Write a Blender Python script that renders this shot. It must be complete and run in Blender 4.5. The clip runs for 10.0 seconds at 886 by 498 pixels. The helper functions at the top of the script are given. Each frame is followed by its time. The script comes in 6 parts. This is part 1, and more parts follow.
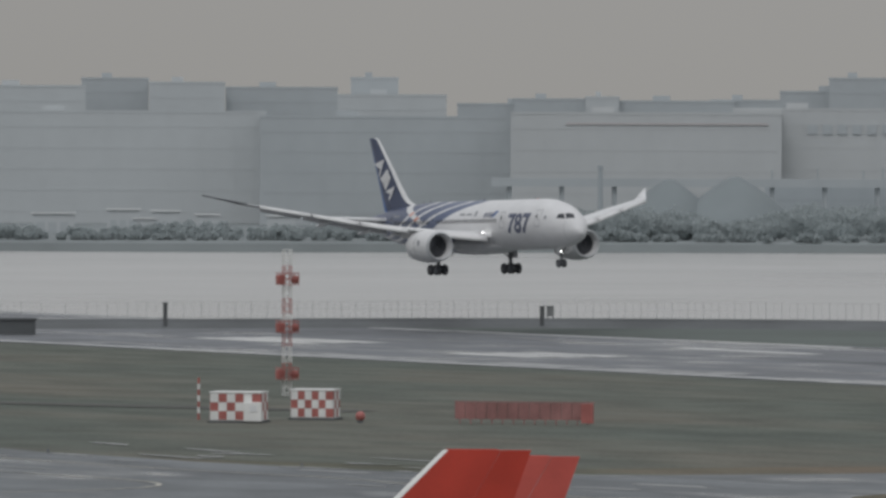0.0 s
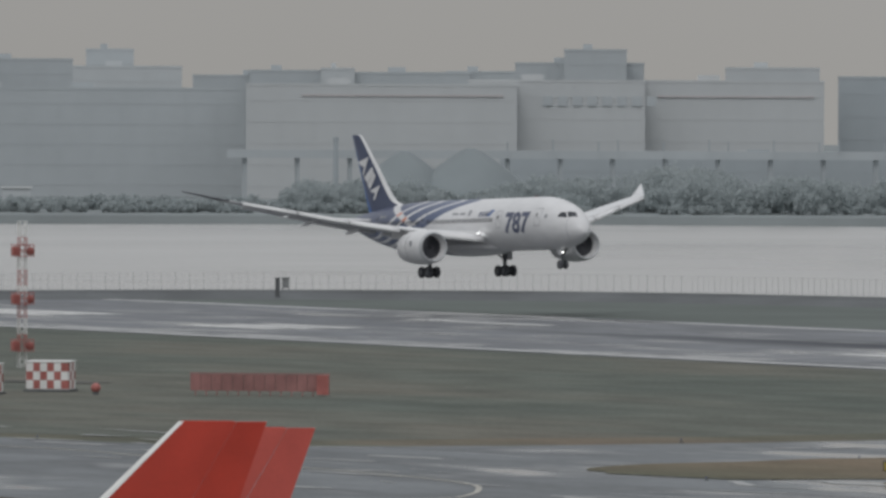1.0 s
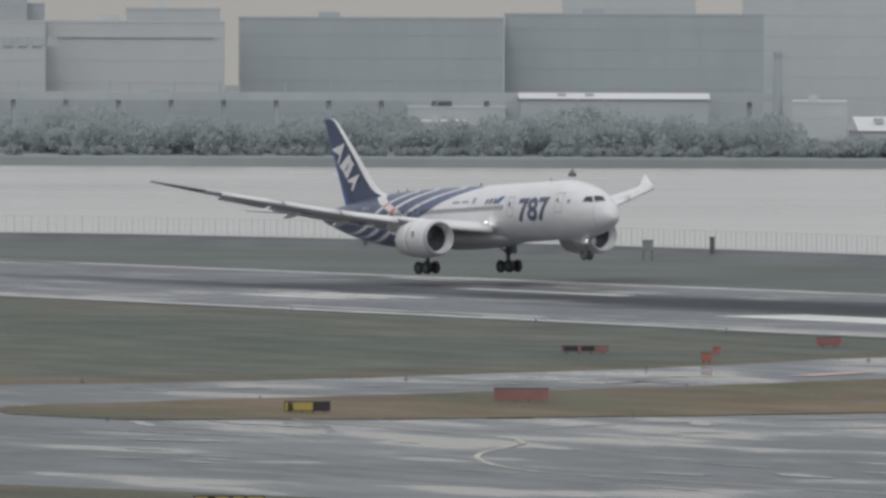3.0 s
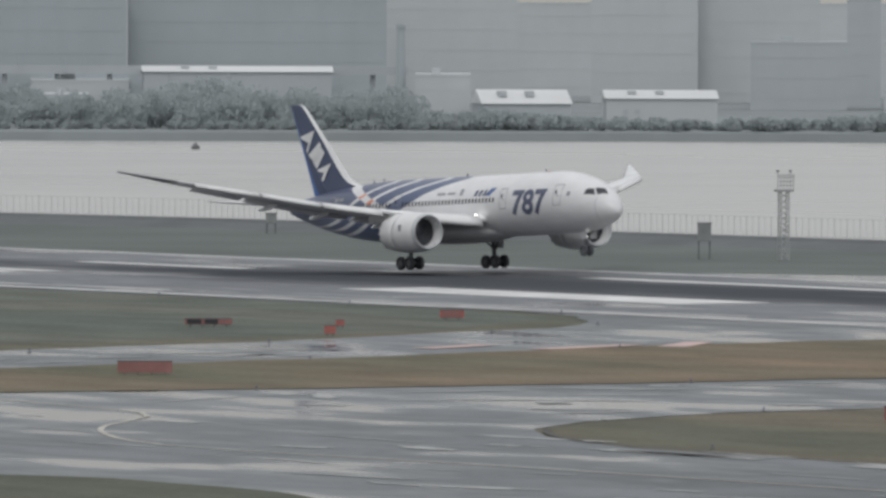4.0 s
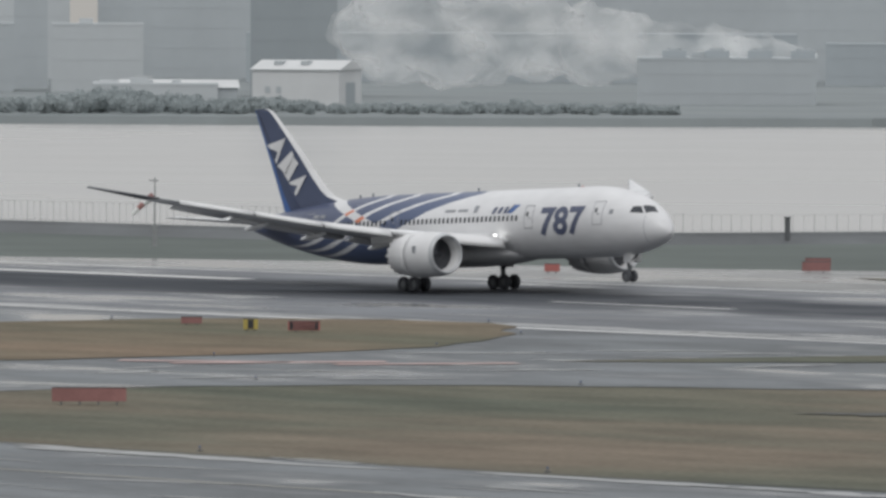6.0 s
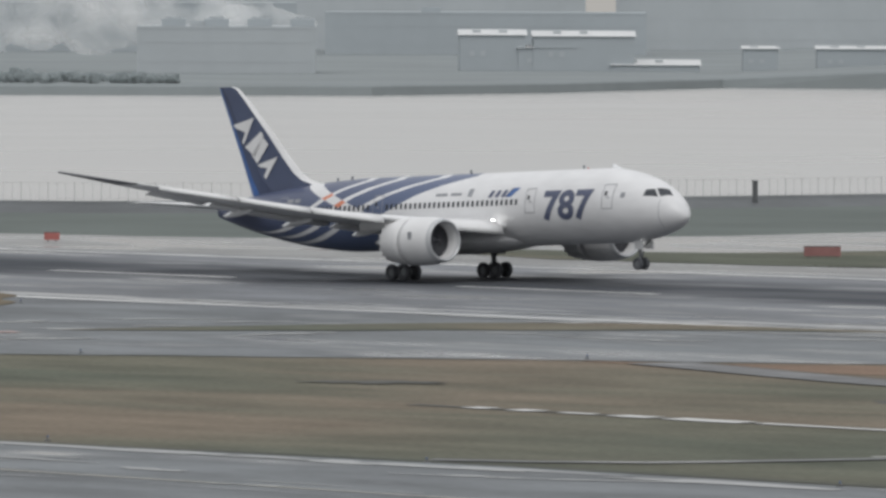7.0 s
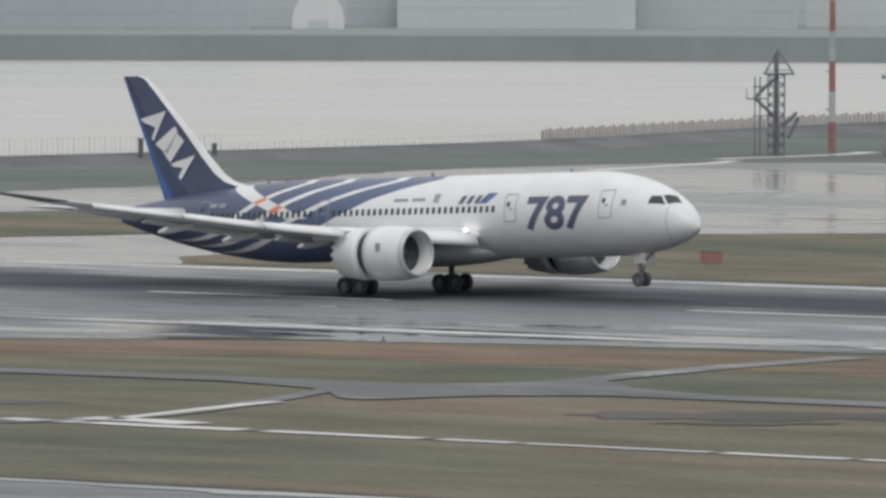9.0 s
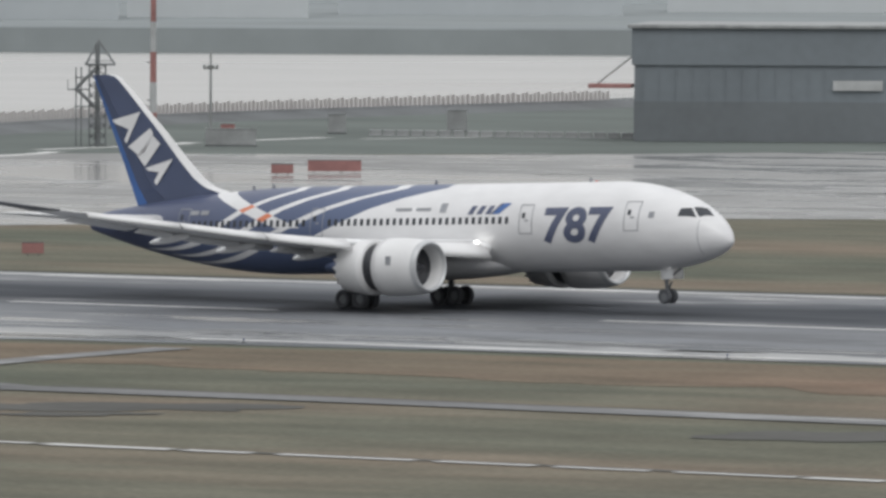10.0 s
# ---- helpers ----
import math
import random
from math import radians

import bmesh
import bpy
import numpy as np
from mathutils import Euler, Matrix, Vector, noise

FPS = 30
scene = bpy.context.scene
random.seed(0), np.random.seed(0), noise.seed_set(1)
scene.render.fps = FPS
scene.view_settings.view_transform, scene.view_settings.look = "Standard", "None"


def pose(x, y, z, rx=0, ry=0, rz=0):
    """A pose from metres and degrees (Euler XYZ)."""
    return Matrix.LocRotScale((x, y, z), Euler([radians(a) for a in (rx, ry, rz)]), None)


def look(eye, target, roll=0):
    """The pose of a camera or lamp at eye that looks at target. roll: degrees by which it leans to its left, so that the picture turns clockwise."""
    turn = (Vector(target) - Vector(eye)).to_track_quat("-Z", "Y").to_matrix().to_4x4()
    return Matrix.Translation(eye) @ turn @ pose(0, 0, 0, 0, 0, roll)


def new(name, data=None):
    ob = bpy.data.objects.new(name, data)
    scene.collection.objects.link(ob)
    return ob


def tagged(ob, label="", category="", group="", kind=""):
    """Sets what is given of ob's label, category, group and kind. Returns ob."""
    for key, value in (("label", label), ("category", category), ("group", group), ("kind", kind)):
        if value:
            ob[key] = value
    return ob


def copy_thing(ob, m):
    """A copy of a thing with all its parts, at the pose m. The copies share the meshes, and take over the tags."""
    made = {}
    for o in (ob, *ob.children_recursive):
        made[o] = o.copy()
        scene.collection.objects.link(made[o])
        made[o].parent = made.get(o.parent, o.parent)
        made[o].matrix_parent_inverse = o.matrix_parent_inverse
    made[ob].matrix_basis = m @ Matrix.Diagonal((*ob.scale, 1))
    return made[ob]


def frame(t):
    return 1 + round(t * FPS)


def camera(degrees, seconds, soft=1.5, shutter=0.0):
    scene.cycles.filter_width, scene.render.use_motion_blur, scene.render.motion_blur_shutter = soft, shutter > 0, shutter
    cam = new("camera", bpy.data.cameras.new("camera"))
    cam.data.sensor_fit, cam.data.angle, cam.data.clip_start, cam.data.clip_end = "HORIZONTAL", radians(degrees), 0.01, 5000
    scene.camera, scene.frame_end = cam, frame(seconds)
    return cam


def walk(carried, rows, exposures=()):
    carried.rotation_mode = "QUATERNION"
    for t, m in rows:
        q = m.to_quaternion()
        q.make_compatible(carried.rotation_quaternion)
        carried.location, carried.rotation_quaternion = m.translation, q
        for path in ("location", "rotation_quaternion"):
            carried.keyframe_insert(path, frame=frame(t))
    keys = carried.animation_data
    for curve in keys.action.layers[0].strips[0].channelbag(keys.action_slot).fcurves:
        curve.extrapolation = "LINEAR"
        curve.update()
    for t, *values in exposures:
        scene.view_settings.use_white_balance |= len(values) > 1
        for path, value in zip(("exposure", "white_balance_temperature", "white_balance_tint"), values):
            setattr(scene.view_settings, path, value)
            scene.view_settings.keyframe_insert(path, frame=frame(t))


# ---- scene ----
cam = camera(5.053, 10.0, soft=3.0)
EYE = (0.0, 0.0, 25.5)
# seconds, heading in degrees from +y towards +x, tilt in degrees
PAN = [(0, -64.2764, -0.7447), (0.5, -63.5505, -0.8507), (1, -62.7661, -0.9018), (1.5, -61.9358, -1.0095), (2, -60.9835, -1.0981),
       (2.2, -60.6836, -1.1239), (3.3, -58.7720, -1.2725), (3.5, -58.3625, -1.3015), (4, -57.1958, -1.3776), (4.5, -56.1642, -1.4134),
       (5, -54.8895, -1.4334), (5.5, -53.6885, -1.4602), (6, -52.4450, -1.4675), (6.2, -51.9065, -1.4820), (7.3, -48.8016, -1.6953),
       (7.5, -48.2792, -1.7211), (8, -46.2003, -1.7507), (8.5, -44.3981, -1.7667), (9, -42.4835, -1.7866), (9.5, -40.7646, -1.8012),
       (10, -38.6108, -1.8259)]


def aim(heading, tilt):
    a, b = radians(heading), radians(tilt)
    d = Vector((math.sin(a) * math.cos(b), math.cos(a) * math.cos(b), math.sin(b)))
    return look(EYE, Vector(EYE) + 100 * d, 0.213)


walk(cam, [(t, aim(a, b)) for t, a, b in PAN], exposures=[(0, -0.28, 6280, 10), (2, -0.10, 6300, 10), (5, 0.06, 6330, 10), (8, 0.20, 6380, 10), (9, 0.26, 6400, 10), (10, 0.32, 6370, 10)])

# ---- light: overcast ----
world = bpy.data.worlds.new("overcast")
scene.world = world
world.use_nodes = True
wn, wl = world.node_tree.nodes, world.node_tree.links
sky = wn.new("ShaderNodeTexSky")
sky.sky_type, sky.sun_disc = "NISHITA", False
sky.sun_elevation, sky.sun_rotation = radians(48), radians(130)
sky.air_density, sky.dust_density, sky.ozone_density = 1.0, 6.0, 1.0
hsv = wn.new("ShaderNodeHueSaturation")
hsv.inputs["Saturation"].default_value = 0.12
wl.new(sky.outputs[0], hsv.inputs["Color"])
bg = wn["Background"]
# the cloud layer: brighter overhead than at the horizon, slightly uneven
wtc = wn.new("ShaderNodeTexCoord")
wsep = wn.new("ShaderNodeSeparateXYZ")
wl.new(wtc.outputs["Generated"], wsep.inputs[0])
wr = wn.new("ShaderNodeValToRGB")
for e, (p, c) in zip((wr.color_ramp.elements[0], wr.color_ramp.elements[1], wr.color_ramp.elements.new(0.25)), ((0.0, (0.436, 0.418, 0.388)), (1.0, (0.94, 0.97, 1.0)), (0.22, (0.60, 0.61, 0.62)))):
    e.position, e.color = p, (*c, 1)
wl.new(wsep.outputs["Z"], wr.inputs["Fac"])
wcloud = wn.new("ShaderNodeTexNoise")
wcloud.inputs["Scale"].default_value, wcloud.inputs["Detail"].default_value = 2.5, 5
wl.new(wtc.outputs["Generated"], wcloud.inputs["Vector"])
wc = wn.new("ShaderNodeValToRGB")
wc.color_ramp.elements[0].position, wc.color_ramp.elements[0].color = 0.3, (9.0, 9.0, 9.0, 1)
wc.color_ramp.elements[1].position, wc.color_ramp.elements[1].color = 0.7, (10.6, 10.6, 10.6, 1)
wl.new(wcloud.outputs["Fac"], wc.inputs["Fac"])
wm1 = wn.new("ShaderNodeMix")
wm1.data_type, wm1.blend_type = "RGBA", "MULTIPLY"
wm1.inputs[0].default_value = 1.0
wl.new(wr.outputs[0], wm1.inputs[6])
wl.new(wc.outputs[0], wm1.inputs[7])
wm2 = wn.new("ShaderNodeMix")
wm2.data_type = "RGBA"
wm2.inputs[0].default_value = 0.9
wl.new(hsv.outputs[0], wm2.inputs[6])
wl.new(wm1.outputs[2], wm2.inputs[7])
wl.new(wm2.outputs[2], bg.inputs["Color"])
bg.inputs["Strength"].default_value = 0.10
sun = new("sun", bpy.data.lights.new("sun", "SUN"))
sun.data.energy, sun.data.angle, sun.data.color = 0.6, radians(25), (1.0, 0.97, 0.93)
sun.matrix_basis = look((0, 0, 300), (-math.sin(radians(130)) * 200, -math.cos(radians(130)) * 200, 300 - 240))


# ---- materials ----
def nodes_of(name):
    m = bpy.data.materials.new(name)
    m.use_nodes = True
    return m, m.node_tree.nodes, m.node_tree.links, m.node_tree.nodes["Principled BSDF"]


def noise_node(n, l, scale, detail=4.0, stretch=None, coord="Object"):
    tc = n.new("ShaderNodeTexCoord")
    mp = n.new("ShaderNodeMapping")
    mp.inputs["Scale"].default_value = stretch or (1, 1, 1)
    l.new(tc.outputs[coord], mp.inputs["Vector"])
    t = n.new("ShaderNodeTexNoise")
    t.inputs["Scale"].default_value, t.inputs["Detail"].default_value = scale, detail
    l.new(mp.outputs[0], t.inputs["Vector"])
    return t


def ramp(n, l, src, stops):
    r = n.new("ShaderNodeValToRGB")
    while len(r.color_ramp.elements) < len(stops):
        r.color_ramp.elements.new(0.5)
    for e, (p, c) in zip(r.color_ramp.elements, stops):
        e.position = p
        e.color = (*c, 1) if isinstance(c, tuple) else (c, c, c, 1)
    l.new(src, r.inputs["Fac"])
    return r.outputs["Color"]


def mixc(n, l, fac, a, b, mode="MIX"):
    m = n.new("ShaderNodeMix")
    m.data_type, m.blend_type = "RGBA", mode
    for sock, v in ((m.inputs[0], fac), (m.inputs[6], a), (m.inputs[7], b)):
        if isinstance(v, (int, float)):
            sock.default_value = v
        elif isinstance(v, tuple):
            sock.default_value = (*v, 1)
        else:
            l.new(v, sock)
    return m.outputs[2]


def plain(name, color, rough=0.5, metal=0.0, var=0.15, scale=0.6, fine=8.0, bump=0.0, spec=0.5):
    """Painted or raw surface with stains at one scale and grain at a finer one."""
    m, n, l, b = nodes_of(name)
    a = noise_node(n, l, scale, 5)
    g = noise_node(n, l, fine, 3)
    dark = tuple(c * (1 - var) for c in color)
    lite = tuple(min(1, c * (1 + var)) for c in color)
    c1 = ramp(n, l, a.outputs["Fac"], [(0.3, dark), (0.7, lite)])
    c2 = ramp(n, l, g.outputs["Fac"], [(0.3, 1 - var * 0.5), (0.7, 1.0)])
    l.new(mixc(n, l, 1.0, c1, c2, "MULTIPLY"), b.inputs["Base Color"])
    b.inputs["Roughness"].default_value, b.inputs["Metallic"].default_value = rough, metal
    b.inputs["Specular IOR Level"].default_value = spec
    if bump:
        bp = n.new("ShaderNodeBump")
        bp.inputs["Strength"].default_value = bump
        l.new(g.outputs["Fac"], bp.inputs["Height"])
        l.new(bp.outputs[0], b.inputs["Normal"])
    return m


def wet_asphalt(name, base, dry=0.45, wet=0.12, puddle=0.5, rubber=False):
    """Asphalt or concrete after rain: water films stretched along the traffic."""
    m, n, l, b = nodes_of(name)
    film = noise_node(n, l, 0.11, 8, (0.45, 1.0, 1))
    patch = noise_node(n, l, 0.014, 4, (0.7, 1.3, 1))
    grain = noise_node(n, l, 1.2, 4)
    c1 = ramp(n, l, film.outputs["Fac"], [(0.35, tuple(c * 1.3 for c in base)), (0.6, tuple(c * 0.75 for c in base))])
    c2 = ramp(n, l, grain.outputs["Fac"], [(0.3, 0.8), (0.7, 1.0)])
    c = mixc(n, l, 1.0, c1, c2, "MULTIPLY")
    if rubber:
        # the band of tyre rubber along the landing track
        tc, sp = n.new("ShaderNodeTexCoord"), n.new("ShaderNodeSeparateXYZ")
        l.new(tc.outputs["Object"], sp.inputs[0])

        def op(kind, a, k=0.0):
            q = n.new("ShaderNodeMath")
            q.operation = kind
            for i, v in enumerate((a, k)):
                if isinstance(v, (int, float)):
                    q.inputs[i].default_value = v
                else:
                    l.new(v, q.inputs[i])
            return q.outputs[0]
        d = op("SUBTRACT", sp.outputs["Y"], op("ADD", op("MULTIPLY", sp.outputs["X"], 0.07), 563))
        d = op("ADD", op("ABSOLUTE", d), op("MULTIPLY", film.outputs["Fac"], 9.0))
        # it begins where the wheels first touch
        far = op("MULTIPLY", op("MAXIMUM", op("SUBTRACT", -800.0, sp.outputs["X"]), 0.0), 0.12)
        tread = op("MULTIPLY", op("ADD", d, far), 0.02)
        c = mixc(n, l, ramp(n, l, tread, [(0.25, 1.0), (0.55, 0.0)]), c, (0.068, 0.073, 0.082))
    l.new(c, b.inputs["Base Color"])
    w = mixc(n, l, 0.45, film.outputs["Fac"], patch.outputs["Fac"])
    l.new(ramp(n, l, w, [(puddle - 0.06, dry), (puddle, dry * 0.7), (puddle + 0.035, wet)]), b.inputs["Roughness"])
    l.new(ramp(n, l, w, [(puddle - 0.06, 0.06), (puddle, 0.25), (puddle + 0.035, 0.9)]), b.inputs["Specular IOR Level"])
    if rubber:
        # the rubber sheds water, so it is less glossy
        gloss = mixc(n, l, 1.0, ramp(n, l, w, [(puddle - 0.06, 0.06), (puddle, 0.25), (puddle + 0.035, 0.9)]), ramp(n, l, tread, [(0.22, 0.3), (0.60, 1.0)]), "MULTIPLY")
        l.new(gloss, b.inputs["Specular IOR Level"])
        matt = mixc(n, l, ramp(n, l, tread, [(0.22, 1.0), (0.50, 0.0)]), ramp(n, l, w, [(puddle - 0.06, dry), (puddle, dry * 0.7), (puddle + 0.035, wet)]), (0.78, 0.78, 0.78))
        l.new(matt, b.inputs["Roughness"])
    bp = n.new("ShaderNodeBump")
    bp.inputs["Strength"].default_value, bp.inputs["Distance"].default_value = 0.25, 0.02
    l.new(grain.outputs["Fac"], bp.inputs["Height"])
    l.new(bp.outputs[0], b.inputs["Normal"])
    return m


def grass_mat(name, tones):
    m, n, l, b = nodes_of(name)
    big = noise_node(n, l, 0.02, 5, (0.6, 1.5, 1))
    mid = noise_node(n, l, 0.11, 5, (0.7, 1.4, 1))
    fine = noise_node(n, l, 2.0, 5)
    c1 = ramp(n, l, big.outputs["Fac"], [(0.36, tones[0]), (0.5, tones[1]), (0.64, tones[2])])
    c2 = ramp(n, l, mid.outputs["Fac"], [(0.3, 0.66), (0.7, 1.0)])
    c3 = ramp(n, l, fine.outputs["Fac"], [(0.3, 0.7), (0.7, 1.0)])
    l.new(mixc(n, l, 1.0, mixc(n, l, 1.0, c1, c2, "MULTIPLY"), c3, "MULTIPLY"), b.inputs["Base Color"])
    b.inputs["Roughness"].default_value, b.inputs["Specular IOR Level"].default_value = 0.9, 0.1
    bp = n.new("ShaderNodeBump")
    bp.inputs["Strength"].default_value, bp.inputs["Distance"].default_value = 0.6, 0.1
    l.new(fine.outputs["Fac"], bp.inputs["Height"])
    l.new(bp.outputs[0], b.inputs["Normal"])
    return m


def water_mat():
    m, n, l, b = nodes_of("bay_water")
    # pale base stands in for the bright sky that the water reflects
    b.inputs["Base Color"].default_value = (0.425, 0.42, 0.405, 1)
    b.inputs["Roughness"].default_value, b.inputs["IOR"].default_value = 0.22, 1.33
    a = noise_node(n, l, 0.35, 4, (0.6, 1.0, 1))
    g = noise_node(n, l, 0.004, 4)
    bp = n.new("ShaderNodeBump")
    bp.inputs["Strength"].default_value, bp.inputs["Distance"].default_value = 0.35, 0.25
    l.new(a.outputs["Fac"], bp.inputs["Height"])
    l.new(bp.outputs[0], b.inputs["Normal"])
    l.new(ramp(n, l, g.outputs["Fac"], [(0.35, 0.16), (0.65, 0.30)]), b.inputs["Roughness"])
    return m


GRASS = grass_mat("winter_grass", ((0.142, 0.152, 0.118), (0.184, 0.178, 0.136), (0.245, 0.203, 0.155)))
STRAW = grass_mat("straw_grass", ((0.170, 0.166, 0.120), (0.228, 0.192, 0.138), (0.275, 0.212, 0.152)))
WATER = water_mat()
RUNWAY = wet_asphalt("wet_runway_asphalt", (0.165, 0.173, 0.186), 0.5, 0.12, 0.545, True)
TAXI = wet_asphalt("wet_taxiway_asphalt", (0.154, 0.165, 0.173), 0.5, 0.05, 0.55)
APRON = wet_asphalt("wet_apron_concrete", (0.24, 0.24, 0.235), 0.5, 0.14, 0.50)
PATH = wet_asphalt("wet_path_concrete", (0.160, 0.162, 0.164), 0.64, 0.24, 0.53)
PAINT = plain("worn_marking_paint", (0.70, 0.70, 0.68), 0.30, var=0.25, scale=0.15, fine=1.5)
YPAINT = plain("yellow_marking_paint", (0.42, 0.40, 0.34), 0.4, var=0.25, scale=0.3, fine=1.5)
RPAINT = plain("red_marking_paint", (0.52, 0.33, 0.30), 0.35, var=0.25, scale=0.15, fine=1.5)
# pale base paints in the bright shine of wet drains and puddles
SHINE = plain("wet_shine_concrete", (0.60, 0.60, 0.58), 0.25, var=0.2, scale=0.1, fine=1.0)
BANK = plain("dark_bank_concrete", (0.10, 0.108, 0.112), 0.7, var=0.25, scale=0.08, fine=1.0)
STEEL = plain("galvanised_steel", (0.30, 0.31, 0.31), 0.5, 0.4, var=0.2, scale=0.5)
DARKMETAL = plain("dark_painted_metal", (0.13, 0.136, 0.14), 0.5, 0.2)
# both reds are desaturated, with distance haze mixed into the colour
RED = plain("aviation_red_paint", (0.40, 0.135, 0.118), 0.5, var=0.2, scale=0.7)
DULLRED = plain("hazed_red_paint", (0.30, 0.145, 0.135), 0.6, var=0.25, scale=0.5)
WHITE = plain("white_paint", (0.78, 0.78, 0.76), 0.45, var=0.1, scale=0.6)
YELLOW = plain("sign_yellow", (0.44, 0.35, 0.09), 0.5, var=0.15)
BLACK = plain("sign_black", (0.035, 0.035, 0.04), 0.5, var=0.2)


# ---- mesh helpers ----
def part(name, bm, material, parent=None, label="", smooth=False):
    me = bpy.data.meshes.new(name)
    bmesh.ops.recalc_face_normals(bm, faces=bm.faces[:])
    if smooth:
        for fc in bm.faces:
            fc.smooth = True
    bm.to_mesh(me)
    bm.free()
    for m in (material if isinstance(material, (list, tuple)) else (material,)):
        me.materials.append(m)
    ob = new(name, me)
    ob.parent = parent
    return tagged(ob, label)


def thing(name, m, label, category, group="", kind=""):
    ob = new(name)
    ob.matrix_basis = m
    return tagged(ob, label, category, group, kind)


def add_box(bm, x0, x1, y0, y1, z0, z1, bevel=0.0):
    r = bmesh.ops.create_cube(bm, size=1.0, matrix=Matrix.LocRotScale(((x0 + x1) / 2, (y0 + y1) / 2, (z0 + z1) / 2), None, (x1 - x0, y1 - y0, z1 - z0)))
    if bevel:
        es = list({e for v in r["verts"] for e in v.link_edges})
        bmesh.ops.bevel(bm, geom=es, offset=bevel, segments=2, affect="EDGES", profile=0.5)
    return bm


def box(x0, x1, y0, y1, z0, z1, bevel=0.0):
    return add_box(bmesh.new(), x0, x1, y0, y1, z0, z1, bevel)


def add_rod(bm, a, b, r, seg=8, r2=None):
    a, b = Vector(a), Vector(b)
    d = b - a
    m = Matrix.Translation((a + b) / 2) @ d.to_track_quat("Z", "Y").to_matrix().to_4x4()
    bmesh.ops.create_cone(bm, cap_ends=True, segments=seg, radius1=r, radius2=r if r2 is None else r2, depth=d.length, matrix=m)
    return bm


def rod(a, b, r, seg=8, r2=None):
    return add_rod(bmesh.new(), a, b, r, seg, r2)


def sheet(points, z):
    bm = bmesh.new()
    f = bm.faces.new([bm.verts.new((x, y, z)) for x, y in points])
    f.normal_update()
    if f.normal.z < 0:
        f.normal_flip()
    bmesh.ops.triangulate(bm, faces=[f])
    return bm


def smooth_line(points, step):
    """Points along a rounded line through the given ones."""
    out = []
    P = [Vector(p) for p in points]
    P = [2 * P[0] - P[1]] + P + [2 * P[-1] - P[-2]]
    for i in range(1, len(P) - 2):
        a, b, c, d = P[i - 1:i + 3]
        k = max(2, int((c - b).length / step))
        for j in range(k):
            t = j / k
            out.append(0.5 * (2 * b + (c - a) * t + (2 * a - 5 * b + 4 * c - d) * t * t + (3 * b - a - 3 * c + d) * t ** 3))
    return out + [P[-2]]


def ribbon(points, width, z, step=4.0):
    L = smooth_line([(x, y) for x, y in points], step)
    bm = bmesh.new()
    pairs = []
    for i, p in enumerate(L):
        d = (L[min(i + 1, len(L) - 1)] - L[max(i - 1, 0)]).normalized()
        n = Vector((-d.y, d.x)) * width / 2
        pairs.append((bm.verts.new((p.x + n.x, p.y + n.y, z)), bm.verts.new((p.x - n.x, p.y - n.y, z))))
    for (a, b), (c, d) in zip(pairs, pairs[1:]):
        bm.faces.new((b, d, c, a))
    return bm


def setting(name, bm, material, label, smooth=False):
    return tagged(part(name, bm, material, None, label, smooth), kind="structure")


def rough_edge(points, amount, step=3.0):
    """Grass edges are never ruled lines."""
    L = smooth_line(points, step)
    return [(p.x + amount * noise.noise((p.x * 0.13, p.y * 0.13, 3)), p.y + amount * noise.noise((p.x * 0.13, p.y * 0.13, 9))) for p in L]


# ---- ground, runway, taxiways ----
SHORE = [(-1300, 200), (-1175, 400), (-1150, 500), (-1140, 560), (-1105, 603), (-1020, 627), (-930, 632), (-840, 645), (-815, 685), (-806, 770),
         (-815, 850), (-832, 925), (-880, 1040), (-905, 1150), (-930, 1300), (-900, 1800)]
SHORE = [(0.97 * x, 0.97 * y) for x, y in SHORE]
shore_line = smooth_line(SHORE, 12)
setting("ground", sheet([(p.x, p.y) for p in shore_line] + [(-700, 2600), (3000, 2600), (3000, -3000), (-3500, -3000), (-2200, -700)], -0.06), GRASS,
        "short winter grass, green and straw brown, damp")
GREEN = grass_mat("green_meadow", ((0.150, 0.170, 0.148), (0.172, 0.184, 0.158), (0.205, 0.198, 0.166)))
setting("ground_meadow", sheet([(-2200, 250), (-2200, 440)] + [(x, near_line) for x, near_line in ((-1400, 436), (-1000, 452), (-720, 463))] + [(-690, 456), (-668, 430), (-658, 395), (-652, 360), (-656, 325), (-700, 300), (-900, 290)], -0.05), GREEN,
        "damp green winter grass beside the runway")
DAMP = plain("dark_wet_verge", (0.124, 0.142, 0.132), 0.85, var=0.18, scale=0.03, fine=0.6, bump=0.3, spec=0.15)
setting("ground_verge", sheet([(p.x, p.y) for p in shore_line if -1500 < p.x and 375 < p.y < 1250] + [(-640, 1200), (-660, 960), (-690, 915), (-735, 862), (-733, 790), (-712, 745), (-700, 690), (-696, 600), (-720, 540), (-1000, 520), (-1150, 400)], -0.04), DAMP,
        "dark wet verge of rank grass before the sea wall")
wbm = bmesh.new()
bmesh.ops.create_circle(wbm, cap_ends=True, segments=96, radius=4700, matrix=Matrix.Translation((0, 0, -1.6)))
setting("water", wbm, WATER, "bay water with small ripples, sky shine painted pale grey")


def near_y(x):
    return 461 + 0.040 * (x + 740)


def mid_y(x):
    return 509 + 0.026 * (x + 700)


def far_y(x):
    return 547 + 0.058 * (x + 740)


